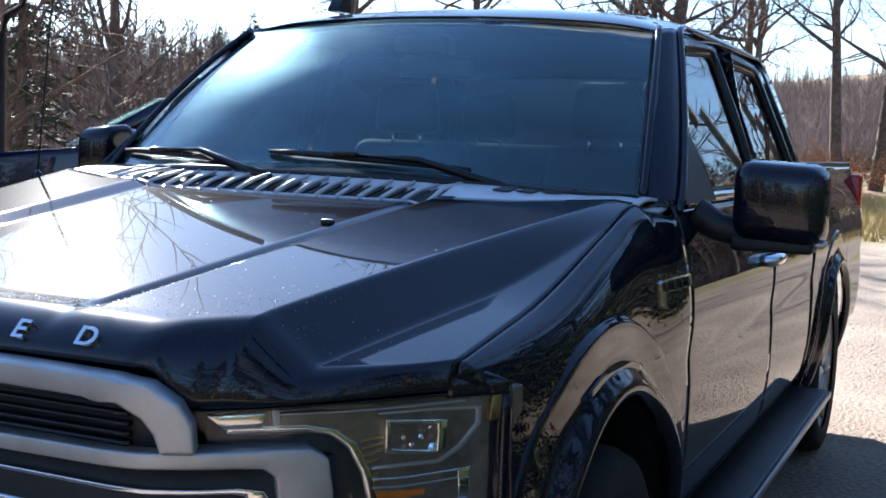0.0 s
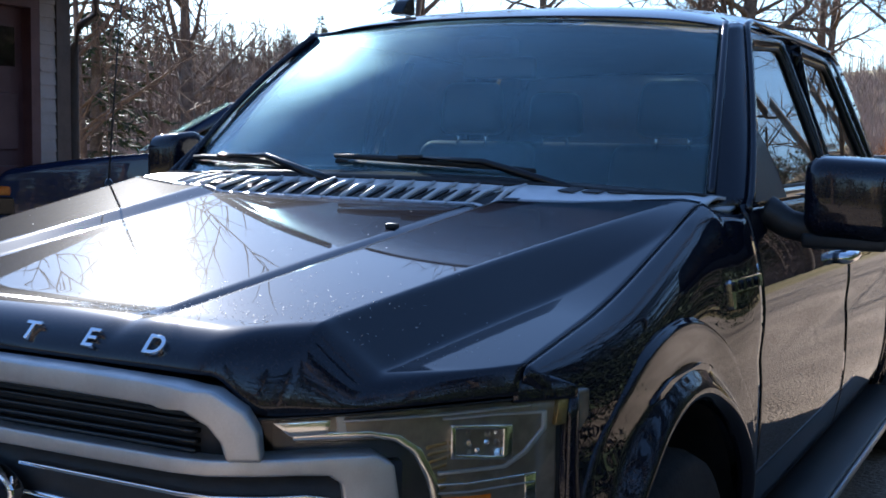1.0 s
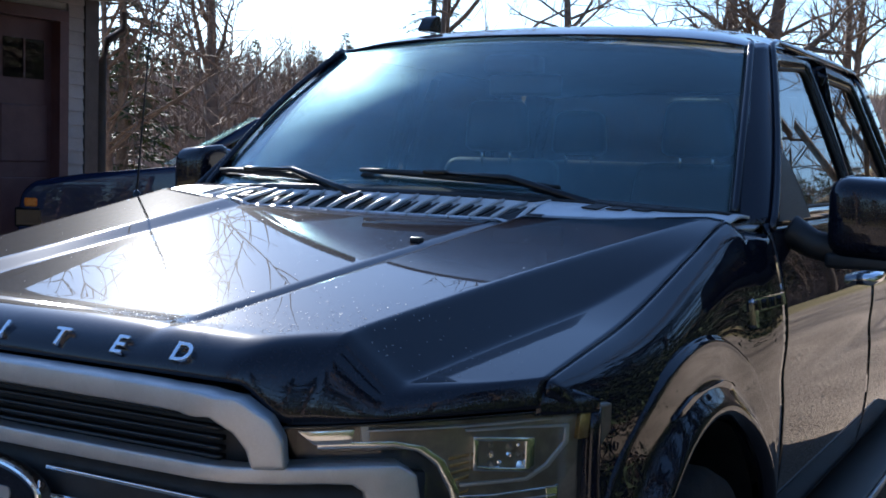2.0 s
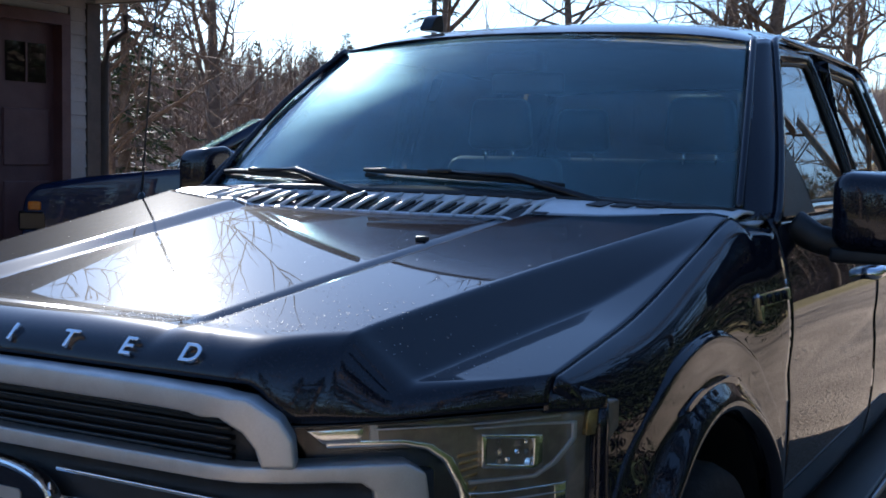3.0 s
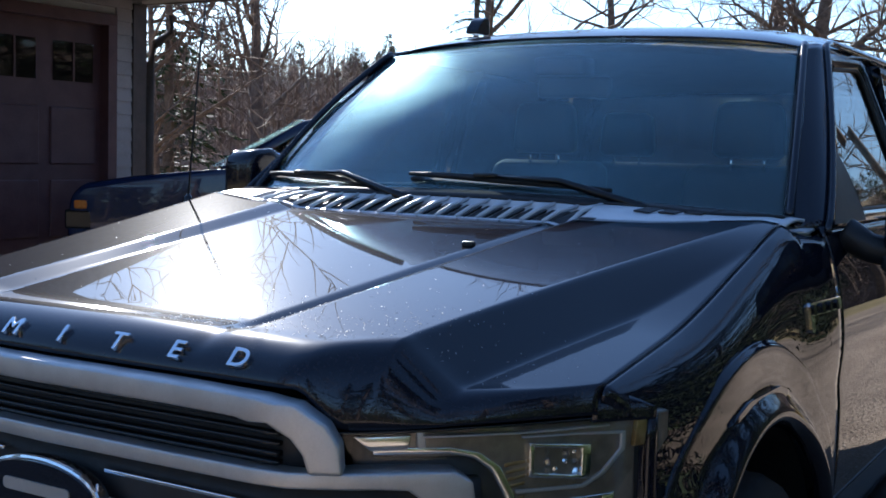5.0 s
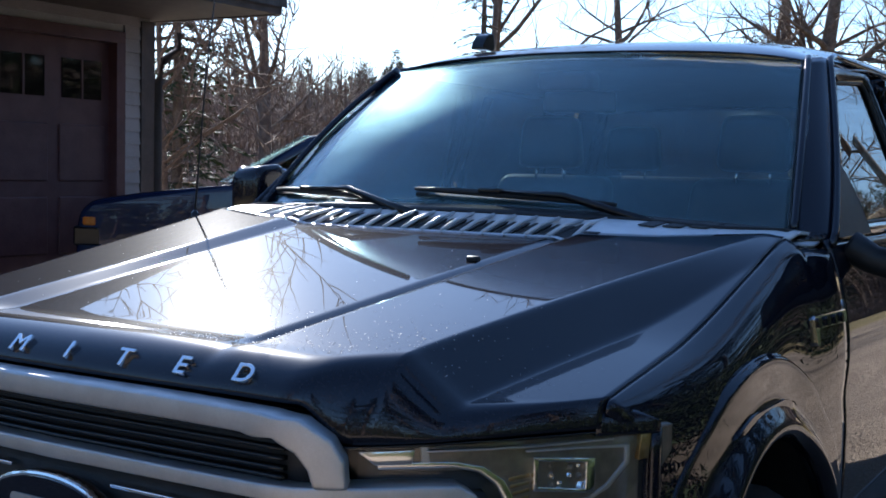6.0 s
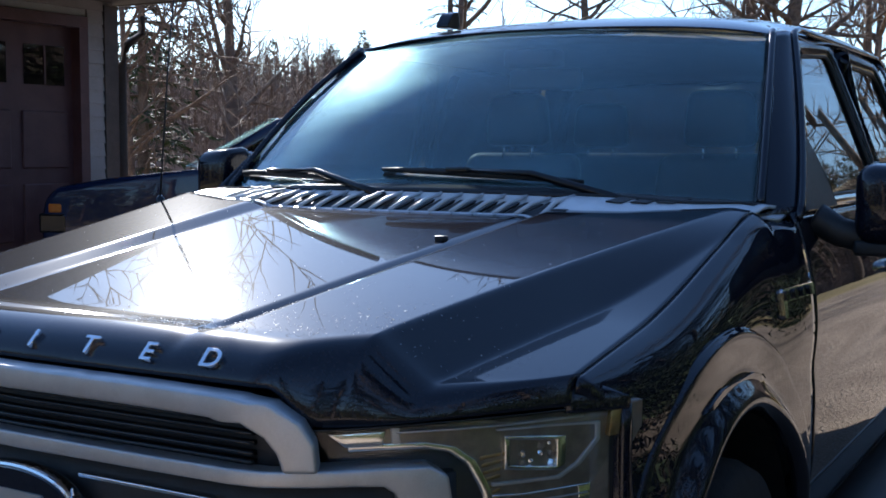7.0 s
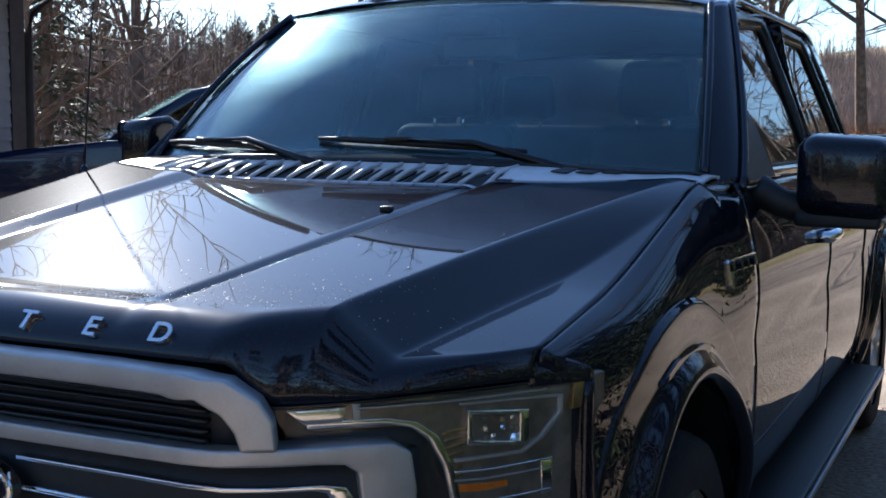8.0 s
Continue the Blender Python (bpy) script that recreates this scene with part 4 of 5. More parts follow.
def wiper(u0, v0, u1, v1, pu):
    w = part("wiper", tube(bmesh.new(), [shield_point(u0 + (u1 - u0) * t, v0 + (v1 - v0) * t, 0.016) for t in lin(0, 1, 9)], [0.006, 0.009, 0.010, 0.011, 0.012, 0.011, 0.010, 0.009, 0.006], 6), BLACK, truck, "black wiper resting on the glass")
    bl = strip([(u0, v0 + 0.004), (u1, v1 + 0.004)], [(u0, v0 - 0.012), (u1, v1 - 0.012)], lambda u, v: shield_point(u, v, 0.004))
    thick(part("rubber_blade", bl, RUBBER, w), 0.006)
    um, vm = u0 + (u1 - u0) * 0.42, v0 + (v1 - v0) * 0.42
    part("wiper_arm", tube(bmesh.new(), [shield_point(um, vm, 0.024), shield_point(um + (pu - um) * 0.4, vm * 0.7, 0.040), shield_point(um + (pu - um) * 0.8, -0.02, 0.032), shield_point(pu, -0.05, 0.016)], [0.007, 0.010, 0.013, 0.018], 6), GLOSS_BLACK, w)
    cb = bmesh.new()
    c = shield_point(um, vm, 0.026)
    box(cb, (c.x - 0.035, c.y - 0.012, c.z - 0.008), (c.x + 0.035, c.y + 0.012, c.z + 0.008))
    soft_edges(part("wiper_clip", cb, GLOSS_BLACK, w), 0.004)


wiper(-0.955, 0.110, -0.34, 0.045, -0.12)
wiper(-0.20, 0.090, 0.50, 0.058, 0.72)
bm = strip([(x, 0.66 - 0.34 * smooth01((x - 0.52) / 0.25)) for x in lin(-0.88, 0.88, 60)], [(x, 1.02) for x in lin(-0.88, 0.88, 60)], lambda x, v: cowl_point(x, v, -0.006))
thick(part("cowl_seal", bm, BLACK, cowl), 0.006)
# radio mast on the far fender
bm = bmesh.new()
tube(bm, [(-0.862, 1.36, 1.288), (-0.862, 1.36, 1.318), (-0.862, 1.36, 1.33)], [0.022, 0.014, 0.005], 10)
mast = part("mast_base", bm, GLOSS_BLACK, truck)
part("antenna_mast", tube(bmesh.new(), [(-0.862, 1.36, 1.32), (-0.858, 1.40, 1.75), (-0.852, 1.45, 2.12)], [0.0032, 0.0026, 0.002], 6), BLACK, mast, "thin black radio mast")

# ---- ground, garage, trees ----


def land_z(x, y):
    r = math.hypot(x, y - 3)
    far = smooth01((r - 60) / 160)
    ang = math.atan2(x, y)
    z = far * (9 + 5 * math.sin(2.3 * ang + 0.6) + 3 * math.sin(5.1 * ang))
    if r > 20:
        z += 0.5 * noise.noise((x * 0.03, y * 0.03, 0)) * min(1, (r - 20) / 30)
        z -= 1.3 * math.exp(-((r - 48) / 18) ** 2) * smooth01((x + 10) / 20)
    deg = math.degrees(ang)
    z += 4.2 * smooth01((r - 26) / 55) * smooth01((-8 - deg) / 14) * smooth01((deg + 110) / 20)
    z += 5.5 * smooth01((r - 95) / 90) * smooth01((deg + 20) / 10)
    z += 3.0 * smooth01((r - 34) / 22) * smooth01((deg - 3) / 5) * smooth01((100 - deg) / 30)
    return z


bm = bmesh.new()
radii = [0, 3, 6, 9, 12, 16, 20, 25, 31, 38, 46, 56, 68, 82, 100, 125, 155, 190, 230, 300, 500, 1200, 3000]
N = 144
rings = [[bm.verts.new((r * math.sin(k * math.tau / N), 3 + r * math.cos(k * math.tau / N), land_z(r * math.sin(k * math.tau / N), 3 + r * math.cos(k * math.tau / N)))) for k in range(N)] for r in radii[1:]]
mid = bm.verts.new((0, 3, 0))
for k in range(N):
    bm.faces.new((mid, rings[0][k], rings[0][(k + 1) % N]))
for a, b in zip(rings, rings[1:]):
    for k in range(N):
        bm.faces.new((a[k], b[k], b[(k + 1) % N], a[(k + 1) % N]))
tagged(part("ground", bm, GROUND), "pale gravel yard running into dry yellow grass", "ground", kind="structure")


# ---- garage ----
GX, GY1, GY0 = -6.2, 6.44, -1.2
DOOR_Y0, DOOR_Y1, DOOR_TOP = 1.15, 6.00, 2.50
garage = thing("garage", (GX, 3, 0), "pale-sided garage with a brown panelled door in shade", "garage")
garage.location = (0, 0, 0)


def block(name, lo, hi, mat, parent, label="", bev=0.0):
    ob = part(name, box(bmesh.new(), lo, hi), mat, parent, label, smooth=False)
    return soft_edges(ob, bev, 2) if bev else ob


block("wall", (GX - 0.20, DOOR_Y1 + 0.10, 0), (GX - 0.03, GY1 - 0.17, 2.95), PLASTER, garage)
block("wall", (GX - 0.20, GY0, 0), (GX - 0.03, DOOR_Y0 - 0.10, 2.95), PLASTER, garage)
block("wall", (GX - 0.20, DOOR_Y0 - 0.10, DOOR_TOP + 0.10), (GX - 0.03, DOOR_Y1 + 0.10, 2.95), PLASTER, garage)
block("wall", (GX - 7.0, GY1 - 0.17, 0), (GX - 0.03, GY1 - 0.02, 2.95), PLASTER, garage)
block("wall", (GX - 7.0, GY0, 0), (GX - 0.20, GY0 + 0.15, 2.95), PLASTER, garage)
block("wall", (GX - 7.0, GY0 + 0.15, 0), (GX - 6.85, GY1 - 0.17, 2.95), PLASTER, garage)
block("corner_board", (GX - 0.03, GY1 - 0.16, 0), (GX + 0.012, GY1, 2.72), TRIM_BROWN, garage, "dark brown corner board", 0.004)
block("corner_board", (GX - 0.16, GY1 - 0.02, 0), (GX - 0.03, GY1 + 0.012, 2.72), TRIM_BROWN, garage, "dark brown corner board", 0.004)
# lap siding, board by board
lap = 0.115
for k in range(25):
    z = 0.02 + lap * k
    spans = [(DOOR_Y1 + 0.10, GY1 - 0.165), (GY0, DOOR_Y0 - 0.10)]
    if z > DOOR_TOP + 0.06:
        spans = [(GY0, GY1 - 0.165)]
    for y0, y1 in spans:
        bm = bmesh.new()
        v = [bm.verts.new(p) for p in ((GX - 0.030, y0, z), (GX + 0.006, y0, z), (GX - 0.012, y0, z + lap + 0.01), (GX - 0.030, y0, z + lap + 0.01), (GX - 0.030, y1, z), (GX + 0.006, y1, z), (GX - 0.012, y1, z + lap + 0.01), (GX - 0.030, y1, z + lap + 0.01))]
        for f in ((0, 1, 2, 3), (7, 6, 5, 4), (0, 4, 5, 1), (1, 5, 6, 2), (2, 6, 7, 3), (3, 7, 4, 0)):
            bm.faces.new([v[i] for i in f])
        part("siding_board", bm, SIDING, garage, smooth=False)
# door with panels and small panes
gd = block("garage_door", (GX - 0.14, DOOR_Y0, 0.0), (GX - 0.10, DOOR_Y1, DOOR_TOP), DOOR_BROWN, garage, "brown sectional garage door")
for y0, y1 in ((DOOR_Y0 - 0.10, DOOR_Y0), (DOOR_Y1, DOOR_Y1 + 0.10)):
    block("door_jamb", (GX - 0.15, y0, 0), (GX + 0.004, y1, DOOR_TOP), DOOR_BROWN, garage, "", 0.004)
block("door_head", (GX - 0.15, DOOR_Y0 - 0.10, DOOR_TOP), (GX + 0.004, DOOR_Y1 + 0.10, DOOR_TOP + 0.10), DOOR_BROWN, garage, "", 0.004)
cols = 8
pw = (DOOR_Y1 - DOOR_Y0) / cols
for r in range(4):
    for c in range(cols):
        y0, z0 = DOOR_Y0 + pw * c + 0.06, 0.08 + 0.61 * r
        if r == 3:
            block("window_pane", (GX - 0.102, y0 + 0.03, z0 + 0.09), (GX - 0.092, y0 + pw - 0.15, z0 + 0.42), TINT, gd)
            block("pane_bar", (GX - 0.094, y0 + pw / 2 - 0.07, z0 + 0.09), (GX - 0.086, y0 + pw / 2 - 0.05, z0 + 0.42), DOOR_BROWN, gd)
        else:
            block("door_panel", (GX - 0.105, y0, z0), (GX - 0.082, y0 + pw - 0.12, z0 + 0.48), DOOR_BROWN, gd, "", 0.012)
# roof, soffit and fascia
block("soffit", (GX - 7.2, GY0 - 0.3, 2.75), (GX + 1.33, GY1 + 0.10, 2.79), TRIM_BROWN, garage)
block("fascia", (GX + 1.33, GY0 - 0.3, 2.74), (GX + 1.37, GY1 + 0.12, 2.95), TRIM_BROWN, garage, "", 0.004)
block("fascia", (GX - 7.2, GY1 + 0.10, 2.74), (GX + 1.33, GY1 + 0.14, 2.95), TRIM_BROWN, garage, "", 0.004)
bm = bmesh.new()
pts = [(GX + 1.40, 2.93), (GX - 3.1, 4.3), (GX - 7.25, 2.93), (GX - 7.25, 2.80), (GX - 3.1, 4.15), (GX + 1.40, 2.80)]
a = [bm.verts.new((x, GY0 - 0.35, z)) for x, z in pts]
b = [bm.verts.new((x, GY1 + 0.15, z)) for x, z in pts]
bm.faces.new(a), bm.faces.new(b[::-1])
for i in range(6):
    bm.faces.new((a[i], a[(i + 1) % 6], b[(i + 1) % 6], b[i]))
part("roof", bm, ROOFING, garage, "dark shingled roof", smooth=False)
bm = bmesh.new()
tube(bm, [(GX + 0.03, GY1 + 0.30, 2.66), (GX + 0.02, GY1 + 0.28, 2.50), (GX + 0.0, GY1 + 0.12, 2.40), (GX + 0.0, GY1 + 0.05, 2.2), (GX + 0.0, GY1 + 0.05, 0.1)], 0.04, 8)
part("downspout", bm, TRIM_BROWN, garage, "dark brown downspout")


# ---- second vehicle beside the garage ----
other = thing("parked_car", (0, 0, 0), "dark blue car parked facing the garage", "car")
OX, OY = 0.0, 0.0
other.matrix_basis = pose(-5.67, 5.55, 0, 0, 0, -65)


def other_profile(name, pts, x0, x1, mat, bev):
    ob = part(name, prism(pts, lambda y, z: (OX + x0, OY + y, z), (x1 - x0, 0, 0)), mat, other)
    return soft_edges(ob, bev, 4, 25)


other_profile("body", [(0.0, 0.50), (0.0, 0.95), (0.03, 1.10), (0.12, 1.185), (0.50, 1.25), (0.95, 1.30), (1.20, 1.325), (4.5, 1.30), (4.62, 1.10), (4.6, 0.50)], -0.88, 0.88, PAINT_B, 0.05)
other_profile("cab", [(1.08, 1.31), (1.74, 1.69), (2.02, 1.755), (3.7, 1.735), (4.3, 1.31)], -0.76, 0.76, PAINT_B, 0.07)
bm = sheet(lambda u, v: (OX + u * (0.75 - 0.08 * v), OY + 1.07 + 0.64 * v - 0.02, 1.335 + 0.36 * v), lin(-0.95, 0.95, 9), lin(0, 1, 5))
thick(part("windshield", bm, GLASS, other), 0.008, 1.0)
for s in SIDES:
    bm = bmesh.new()
    bm.faces.new([bm.verts.new((OX + s * 0.766, OY + y, z)) for y, z in ((1.34, 1.36), (1.84, 1.66), (3.55, 1.67), (3.85, 1.36))])
    thick(part("side_window", bm, TINT, other, smooth=False), 0.006)
    mb = bmesh.new()
    box(mb, (OX + s * 0.98 - 0.11, OY + 1.30, 1.30), (OX + s * 0.98 + 0.11, OY + 1.42, 1.46))
    soft_edges(part("wing_mirror", mb, GLOSS_BLACK, other, "black wing mirror"), 0.035, 4)
    hl = part("headlamp", box(bmesh.new(), (OX + s * 0.74 - 0.145, OY - 0.012, 0.84), (OX + s * 0.74 + 0.145, OY + 0.2, 0.99)), GLOSS_BLACK, other, "dark headlamp", smooth=False)
    soft_edges(hl, 0.02, 3)
    am = part("turn_lamp", box(bmesh.new(), (OX + s * 0.845 - 0.05, OY + 0.06, 0.99), (OX + s * 0.845 + 0.042, OY + 0.17, 1.065)), AMBER, hl, "orange turn lamp", smooth=False)
    soft_edges(am, 0.02, 3)
    for ay in (0.9, 4.4):
        bm = bmesh.new()
        prof = [(0.0, -0.09), (0.22, -0.09), (0.25, -0.13), (0.36, -0.12), (0.38, 0), (0.36, 0.12), (0.25, 0.13), (0.22, 0.09), (0.0, 0.09)]
        n = 28
        rings2 = [[bm.verts.new((OX + s * 0.78 + w, OY + ay + r * math.cos(k * math.tau / n), 0.38 + r * math.sin(k * math.tau / n))) for r, w in prof] for k in range(n)]
        for k in range(n):
            for i in range(len(prof) - 1):
                bm.faces.new((rings2[k][i], rings2[k][i + 1], rings2[(k + 1) % n][i + 1], rings2[(k + 1) % n][i]))
        part("wheel", bm, RUBBER, other)


# ---- trees ----


class Limbs:
    """Collects tapered limbs as plain vertex and face lists."""

    def __init__(self):
        self.v, self.f = [], []

    def limb(self, pts, radii, n):
        base = len(self.v)
        for i, p in enumerate(pts):
            d = (pts[min(i + 1, len(pts) - 1)] - pts[max(i - 1, 0)]).normalized()
            side = d.cross(Vector((0.3, 0.1, 1)) if abs(d.z) < 0.9 else Vector((0, 1, 0))).normalized()
            up = side.cross(d)
            for k in range(n):
                self.v.append(p + radii[i] * (math.cos(k * math.tau / n) * side + math.sin(k * math.tau / n) * up))
        for i in range(len(pts) - 1):
            for k in range(n):
                a, b = base + i * n + k, base + i * n + (k + 1) % n
                self.f.append((a, b, b + n, a + n))

    def blade(self, p, d, w, side):
        base = len(self.v)
        self.v += [p - side * w, p + side * w, p + d]
        self.f.append((base, base + 1, base + 2))

    def link(self, name, mat, parent=None, label=""):
        me = bpy.data.meshes.new(name)
        me.from_pydata([tuple(v) for v in self.v], [], self.f)
        me.materials.append(mat)
        for p in me.polygons:
            p.use_smooth = len(p.vertices) == 4
        ob = new(name, me)
        if parent is not None:
            ob.parent = parent
        if label:
            ob["label"] = label
        return ob


def grow(rng, wood, twigs, start, way, length, radius, level, top, low=0.22):
    """One limb with its side limbs."""
    seg = 6 if level < 2 else 4
    pts, p, d = [start], start.copy(), way.normalized()
    for i in range(seg):
        wob = 0.05 if level == 0 else 0.24
        d = (d + Vector((rng.uniform(-wob, wob), rng.uniform(-wob, wob), rng.uniform(-wob, wob) + (0.05 if level else 0)))).normalized()
        p = p + d * (length / seg)
        pts.append(p.copy())
    end = 0.35 if level == 0 else 0.18
    radii = [radius * (1 - (1 - end) * i / seg) for i in range(seg + 1)]
    if level == 0:
        radii[0] *= 1.15
    (wood if level < 2 else twigs).limb(pts, radii, (10, 7, 4, 3)[min(level, 3)])
    if level >= top:
        return
    count = (13, 8, 6, 4)[level]
    for k in range(count):
        t = rng.uniform(low if level == 0 else 0.2, 1.0)
        i = min(seg - 1, int(t * seg))
        q = pts[i].lerp(pts[i + 1], t * seg - i)
        axis = (pts[i + 1] - pts[i]).normalized()
        turn = rng.uniform(0, math.tau)
        side = axis.cross(Vector((math.cos(turn), math.sin(turn), 0.3))).normalized()
        out = (axis * rng.uniform(0.35, 0.8) + side * rng.uniform(0.7, 1.1) + Vector((0, 0, 0.12))).normalized()
        ln = length * rng.uniform(0.32, 0.58) * (1.15 - 0.5 * t if level == 0 else 1.0)
        grow(rng, wood, twigs, q, out, ln, max(0.013, radii[i] * rng.uniform(0.38, 0.6)), level + 1, top)


def bare_tree(x, y, height, radius, seed, lean=(0, 0), top=3, low=0.22):
    rng = random.Random(seed)
    tree = thing("bare_tree", (x, y, land_z(x, y) - 0.1), "leafless deciduous tree with dark grey-brown bark", "tree", "bare trees round the yard")
    wood, twigs = Limbs(), Limbs()
    grow(rng, wood, twigs, Vector((0, 0, 0)), Vector((lean[0], lean[1], 1)), height, radius, 0, top, low)
    wood.link("trunk", BARK, tree)
    twigs.link("crown", TWIG, tree, "fine bare twigs")
    return tree


def conifer(x, y, height, seed, spread=0.24, bare=0.05, dense=1.0):
    rng = random.Random(seed)
    tree = thing("conifer", (x, y, land_z(x, y) - 0.1), "dark green spruce with drooping uneven boughs", "tree", "conifers by the yard")
    wood, green = Limbs(), Limbs()
    wood.limb([Vector((0, 0, height * i / 6)) for i in range(7)], [height * 0.016 * (1.05 - i / 6.2) for i in range(7)], 8)
    z = height * bare
    while z < height * 0.985:
        frac = z / height
        reach = height * spread * (1 - frac) ** 0.85 + 0.12
        for k in range(rng.randint(5, 7)):
            ang, r = rng.uniform(0, math.tau), reach * rng.uniform(0.55, 1.12)
            out = Vector((math.cos(ang), math.sin(ang), 0))
            pts = [Vector((0, 0, z)) + out * r * t + Vector((0, 0, (0.12 * t - 0.34 * t * t) * r)) for t in (0, 0.35, 0.7, 1)]
            wood.limb(pts, [0.022, 0.016, 0.010, 0.004], 3)
            side = Vector((-out.y, out.x, 0))
            n = int((10 + r * 20) * dense)
            for j in range(n):
                t = rng.uniform(0.12, 1.0)
                i = min(2, int(t * 3))
                q = pts[i].lerp(pts[i + 1], t * 3 - i)
                d = (out * rng.uniform(0.3, 0.9) + side * rng.uniform(-1, 1) + Vector((0, 0, rng.uniform(-0.75, 0.15)))).normalized()
                green.blade(q, d * rng.uniform(0.10, 0.28), rng.uniform(0.012, 0.030), d.cross(Vector((rng.uniform(-1, 1), rng.uniform(-1, 1), 1))).normalized())
        z += height * rng.uniform(0.022, 0.036)
    wood.link("trunk", BARK, tree)
    green.link("crown", NEEDLE, tree, "dark green needles")
    return tree


# trees behind the truck, from the garage round to the field
bare_tree(-18.0, 21.9, 7.5, 0.19, 11, low=0.22)
bare_tree(-10.9, 11.3, 6.2, 0.06, 12, (0.02, -0.02))
conifer(-13.6, 14.3, 7.5, 14, 0.20)
conifer(-22.7, 41.0, 12.5, 16, 0.20, 0.25)
bare_tree(-15.6, 29.0, 11.0, 0.20, 17, (0.0, 0.05))
bare_tree(-22.8, 55.5, 12.0, 0.282, 18)
bare_tree(-13.6, 52.0, 12.0, 0.384, 19, (0.0, 0.02))
bare_tree(-12.0, 50.4, 12.0, 0.486, 20, (0.03, 0.02))
bare_tree(-10.0, 60.1, 12.0, 0.282, 21, (0.03, 0.0))
bare_tree(-4.7, 55.0, 12.0, 0.294, 22, (-0.14, 0.0))
bare_tree(-3.4, 58.4, 12.0, 0.333, 23, (0.05, 0.02))
bare_tree(-10.8, 66.2, 12.0, 0.307, 24, (-0.03, 0.05))
# trees to the truck's driver side, seen in its glass and paint
bare_tree(4.4, 25.0, 11.0, 0.11, 31, (0.02, -0.08))
bare_tree(6.6, 28.8, 12.0, 0.13, 42)
bare_tree(5.2, 33.0, 12.0, 0.13, 43, (-0.05, 0.0))
conifer(7.6, -4.6, 9.0, 44, 0.29, 0.02, 3.0)
conifer(7.9, -1.6, 10.0, 45, 0.28, 0.02, 3.0)
conifer(7.8, 1.3, 9.0, 46, 0.29, 0.02, 3.0)
conifer(8.4, 4.0, 10.0, 47, 0.28, 0.02, 3.0)
conifer(9.4, 6.8, 9.0, 48, 0.29, 0.02, 3.0)
conifer(6.6, 6.2, 5.5, 96, 0.29, 0.02, 3.0)
conifer(7.0, 8.6, 6.0, 97, 0.29, 0.02, 3.0)
conifer(7.4, 11.2, 6.5, 98, 0.29, 0.02, 3.0)
conifer(6.2, -7.4, 9.0, 49, 0.29, 0.02, 3.0)
conifer(7.6, 17.2, 10.0, 91, 0.30, 0.02, 3.0)
conifer(9.4, 16.2, 10.0, 92, 0.30, 0.02, 3.0)
conifer(10.6, 14.4, 10.0, 93, 0.30, 0.02, 3.0)
conifer(11.6, 11.6, 12.0, 94, 0.30, 0.02, 3.0)
conifer(12.6, 16.8, 10.0, 95, 0.30, 0.02, 3.0)
bare_tree(9.5, 20.5, 13.0, 0.22, 32)
bare_tree(12.5, 5.0, 12.0, 0.22, 34)
bare_tree(11.5, -5.0, 11.0, 0.20, 35)
conifer(12.4, 9.0, 8.0, 36, 0.28)
conifer(13.8, 1.0, 8.0, 37, 0.28)
conifer(13.0, -2.5, 7.0, 38, 0.30)
conifer(4.5, -14.5, 9.0, 39, 0.26)
bare_tree(-3.0, -14.0, 12.0, 0.22, 40)
conifer(-7.5, -13.5, 8.0, 41, 0.28)


def bush(name, x, y, size, seed, leafmat, label, n=900):
    rng = random.Random(seed)
    ob = thing(name, (x, y, land_z(x, y) - 0.03), label, "bush", "bushes at the yard's edge")
    wood, leaf = Limbs(), Limbs()
    tips = []
    for k in range(16):
        a, r = rng.uniform(0, math.tau), rng.uniform(0.2, 1.0)
        tip = Vector((math.cos(a) * r * size * 0.6, math.sin(a) * r * size * 0.6, size * rng.uniform(0.55, 1.0) * (1.1 - 0.5 * r)))
        midp = tip * 0.5 + Vector((rng.uniform(-0.1, 0.1), rng.uniform(-0.1, 0.1), 0.12 * size))
        wood.limb([Vector((0, 0, 0)), midp, tip], [0.014, 0.010, 0.004], 4)
        tips += [midp, tip, (midp + tip) / 2]
    for k in range(n):
        q = rng.choice(tips) + Vector((rng.gauss(0, 0.13), rng.gauss(0, 0.13), rng.gauss(0, 0.13))) * size
        q.z = max(0.03, q.z)
        d = Vector((rng.uniform(-1, 1), rng.uniform(-1, 1), rng.uniform(-0.5, 1))).normalized()
        leaf.blade(q, d * rng.uniform(0.05, 0.12), rng.uniform(0.012, 0.03), d.cross(Vector((rng.uniform(-1, 1), rng.uniform(-1, 1), 1))).normalized())
    wood.link("stems", TWIG, ob)
    leaf.link("leaves", leafmat, ob)
    return ob


bush("small_spruce_bush", -3.4, 58.0, 2.6, 51, NEEDLE, "small green bush at the foot of a tree", 1600)
for i, (x, y, sz) in enumerate(((-3.5, 50, 2.0), (-2.0, 52, 2.2), (-0.8, 54, 2.0), (-5.5, 55, 2.1), (-1.4, 47, 1.8), (-4.4, 46, 1.6))):
    bush("rusty_bush", x, y, sz, 60 + i, RED_LEAF, "rust-red leaved bush in dry grass", 1400)
rs = random.Random(77)
for i in range(16):
    a = radians(38 + 9.5 * i)
    r = 12.5 + rs.uniform(-1.0, 2.0)
    bush("dry_bush", -1.5 + r * math.sin(a), 3 + r * 1.15 * math.cos(a), rs.uniform(1.0, 2.1), 80 + i, SHRUB if i % 3 else NEEDLE, "dry brown bush at the yard's edge", 1100)

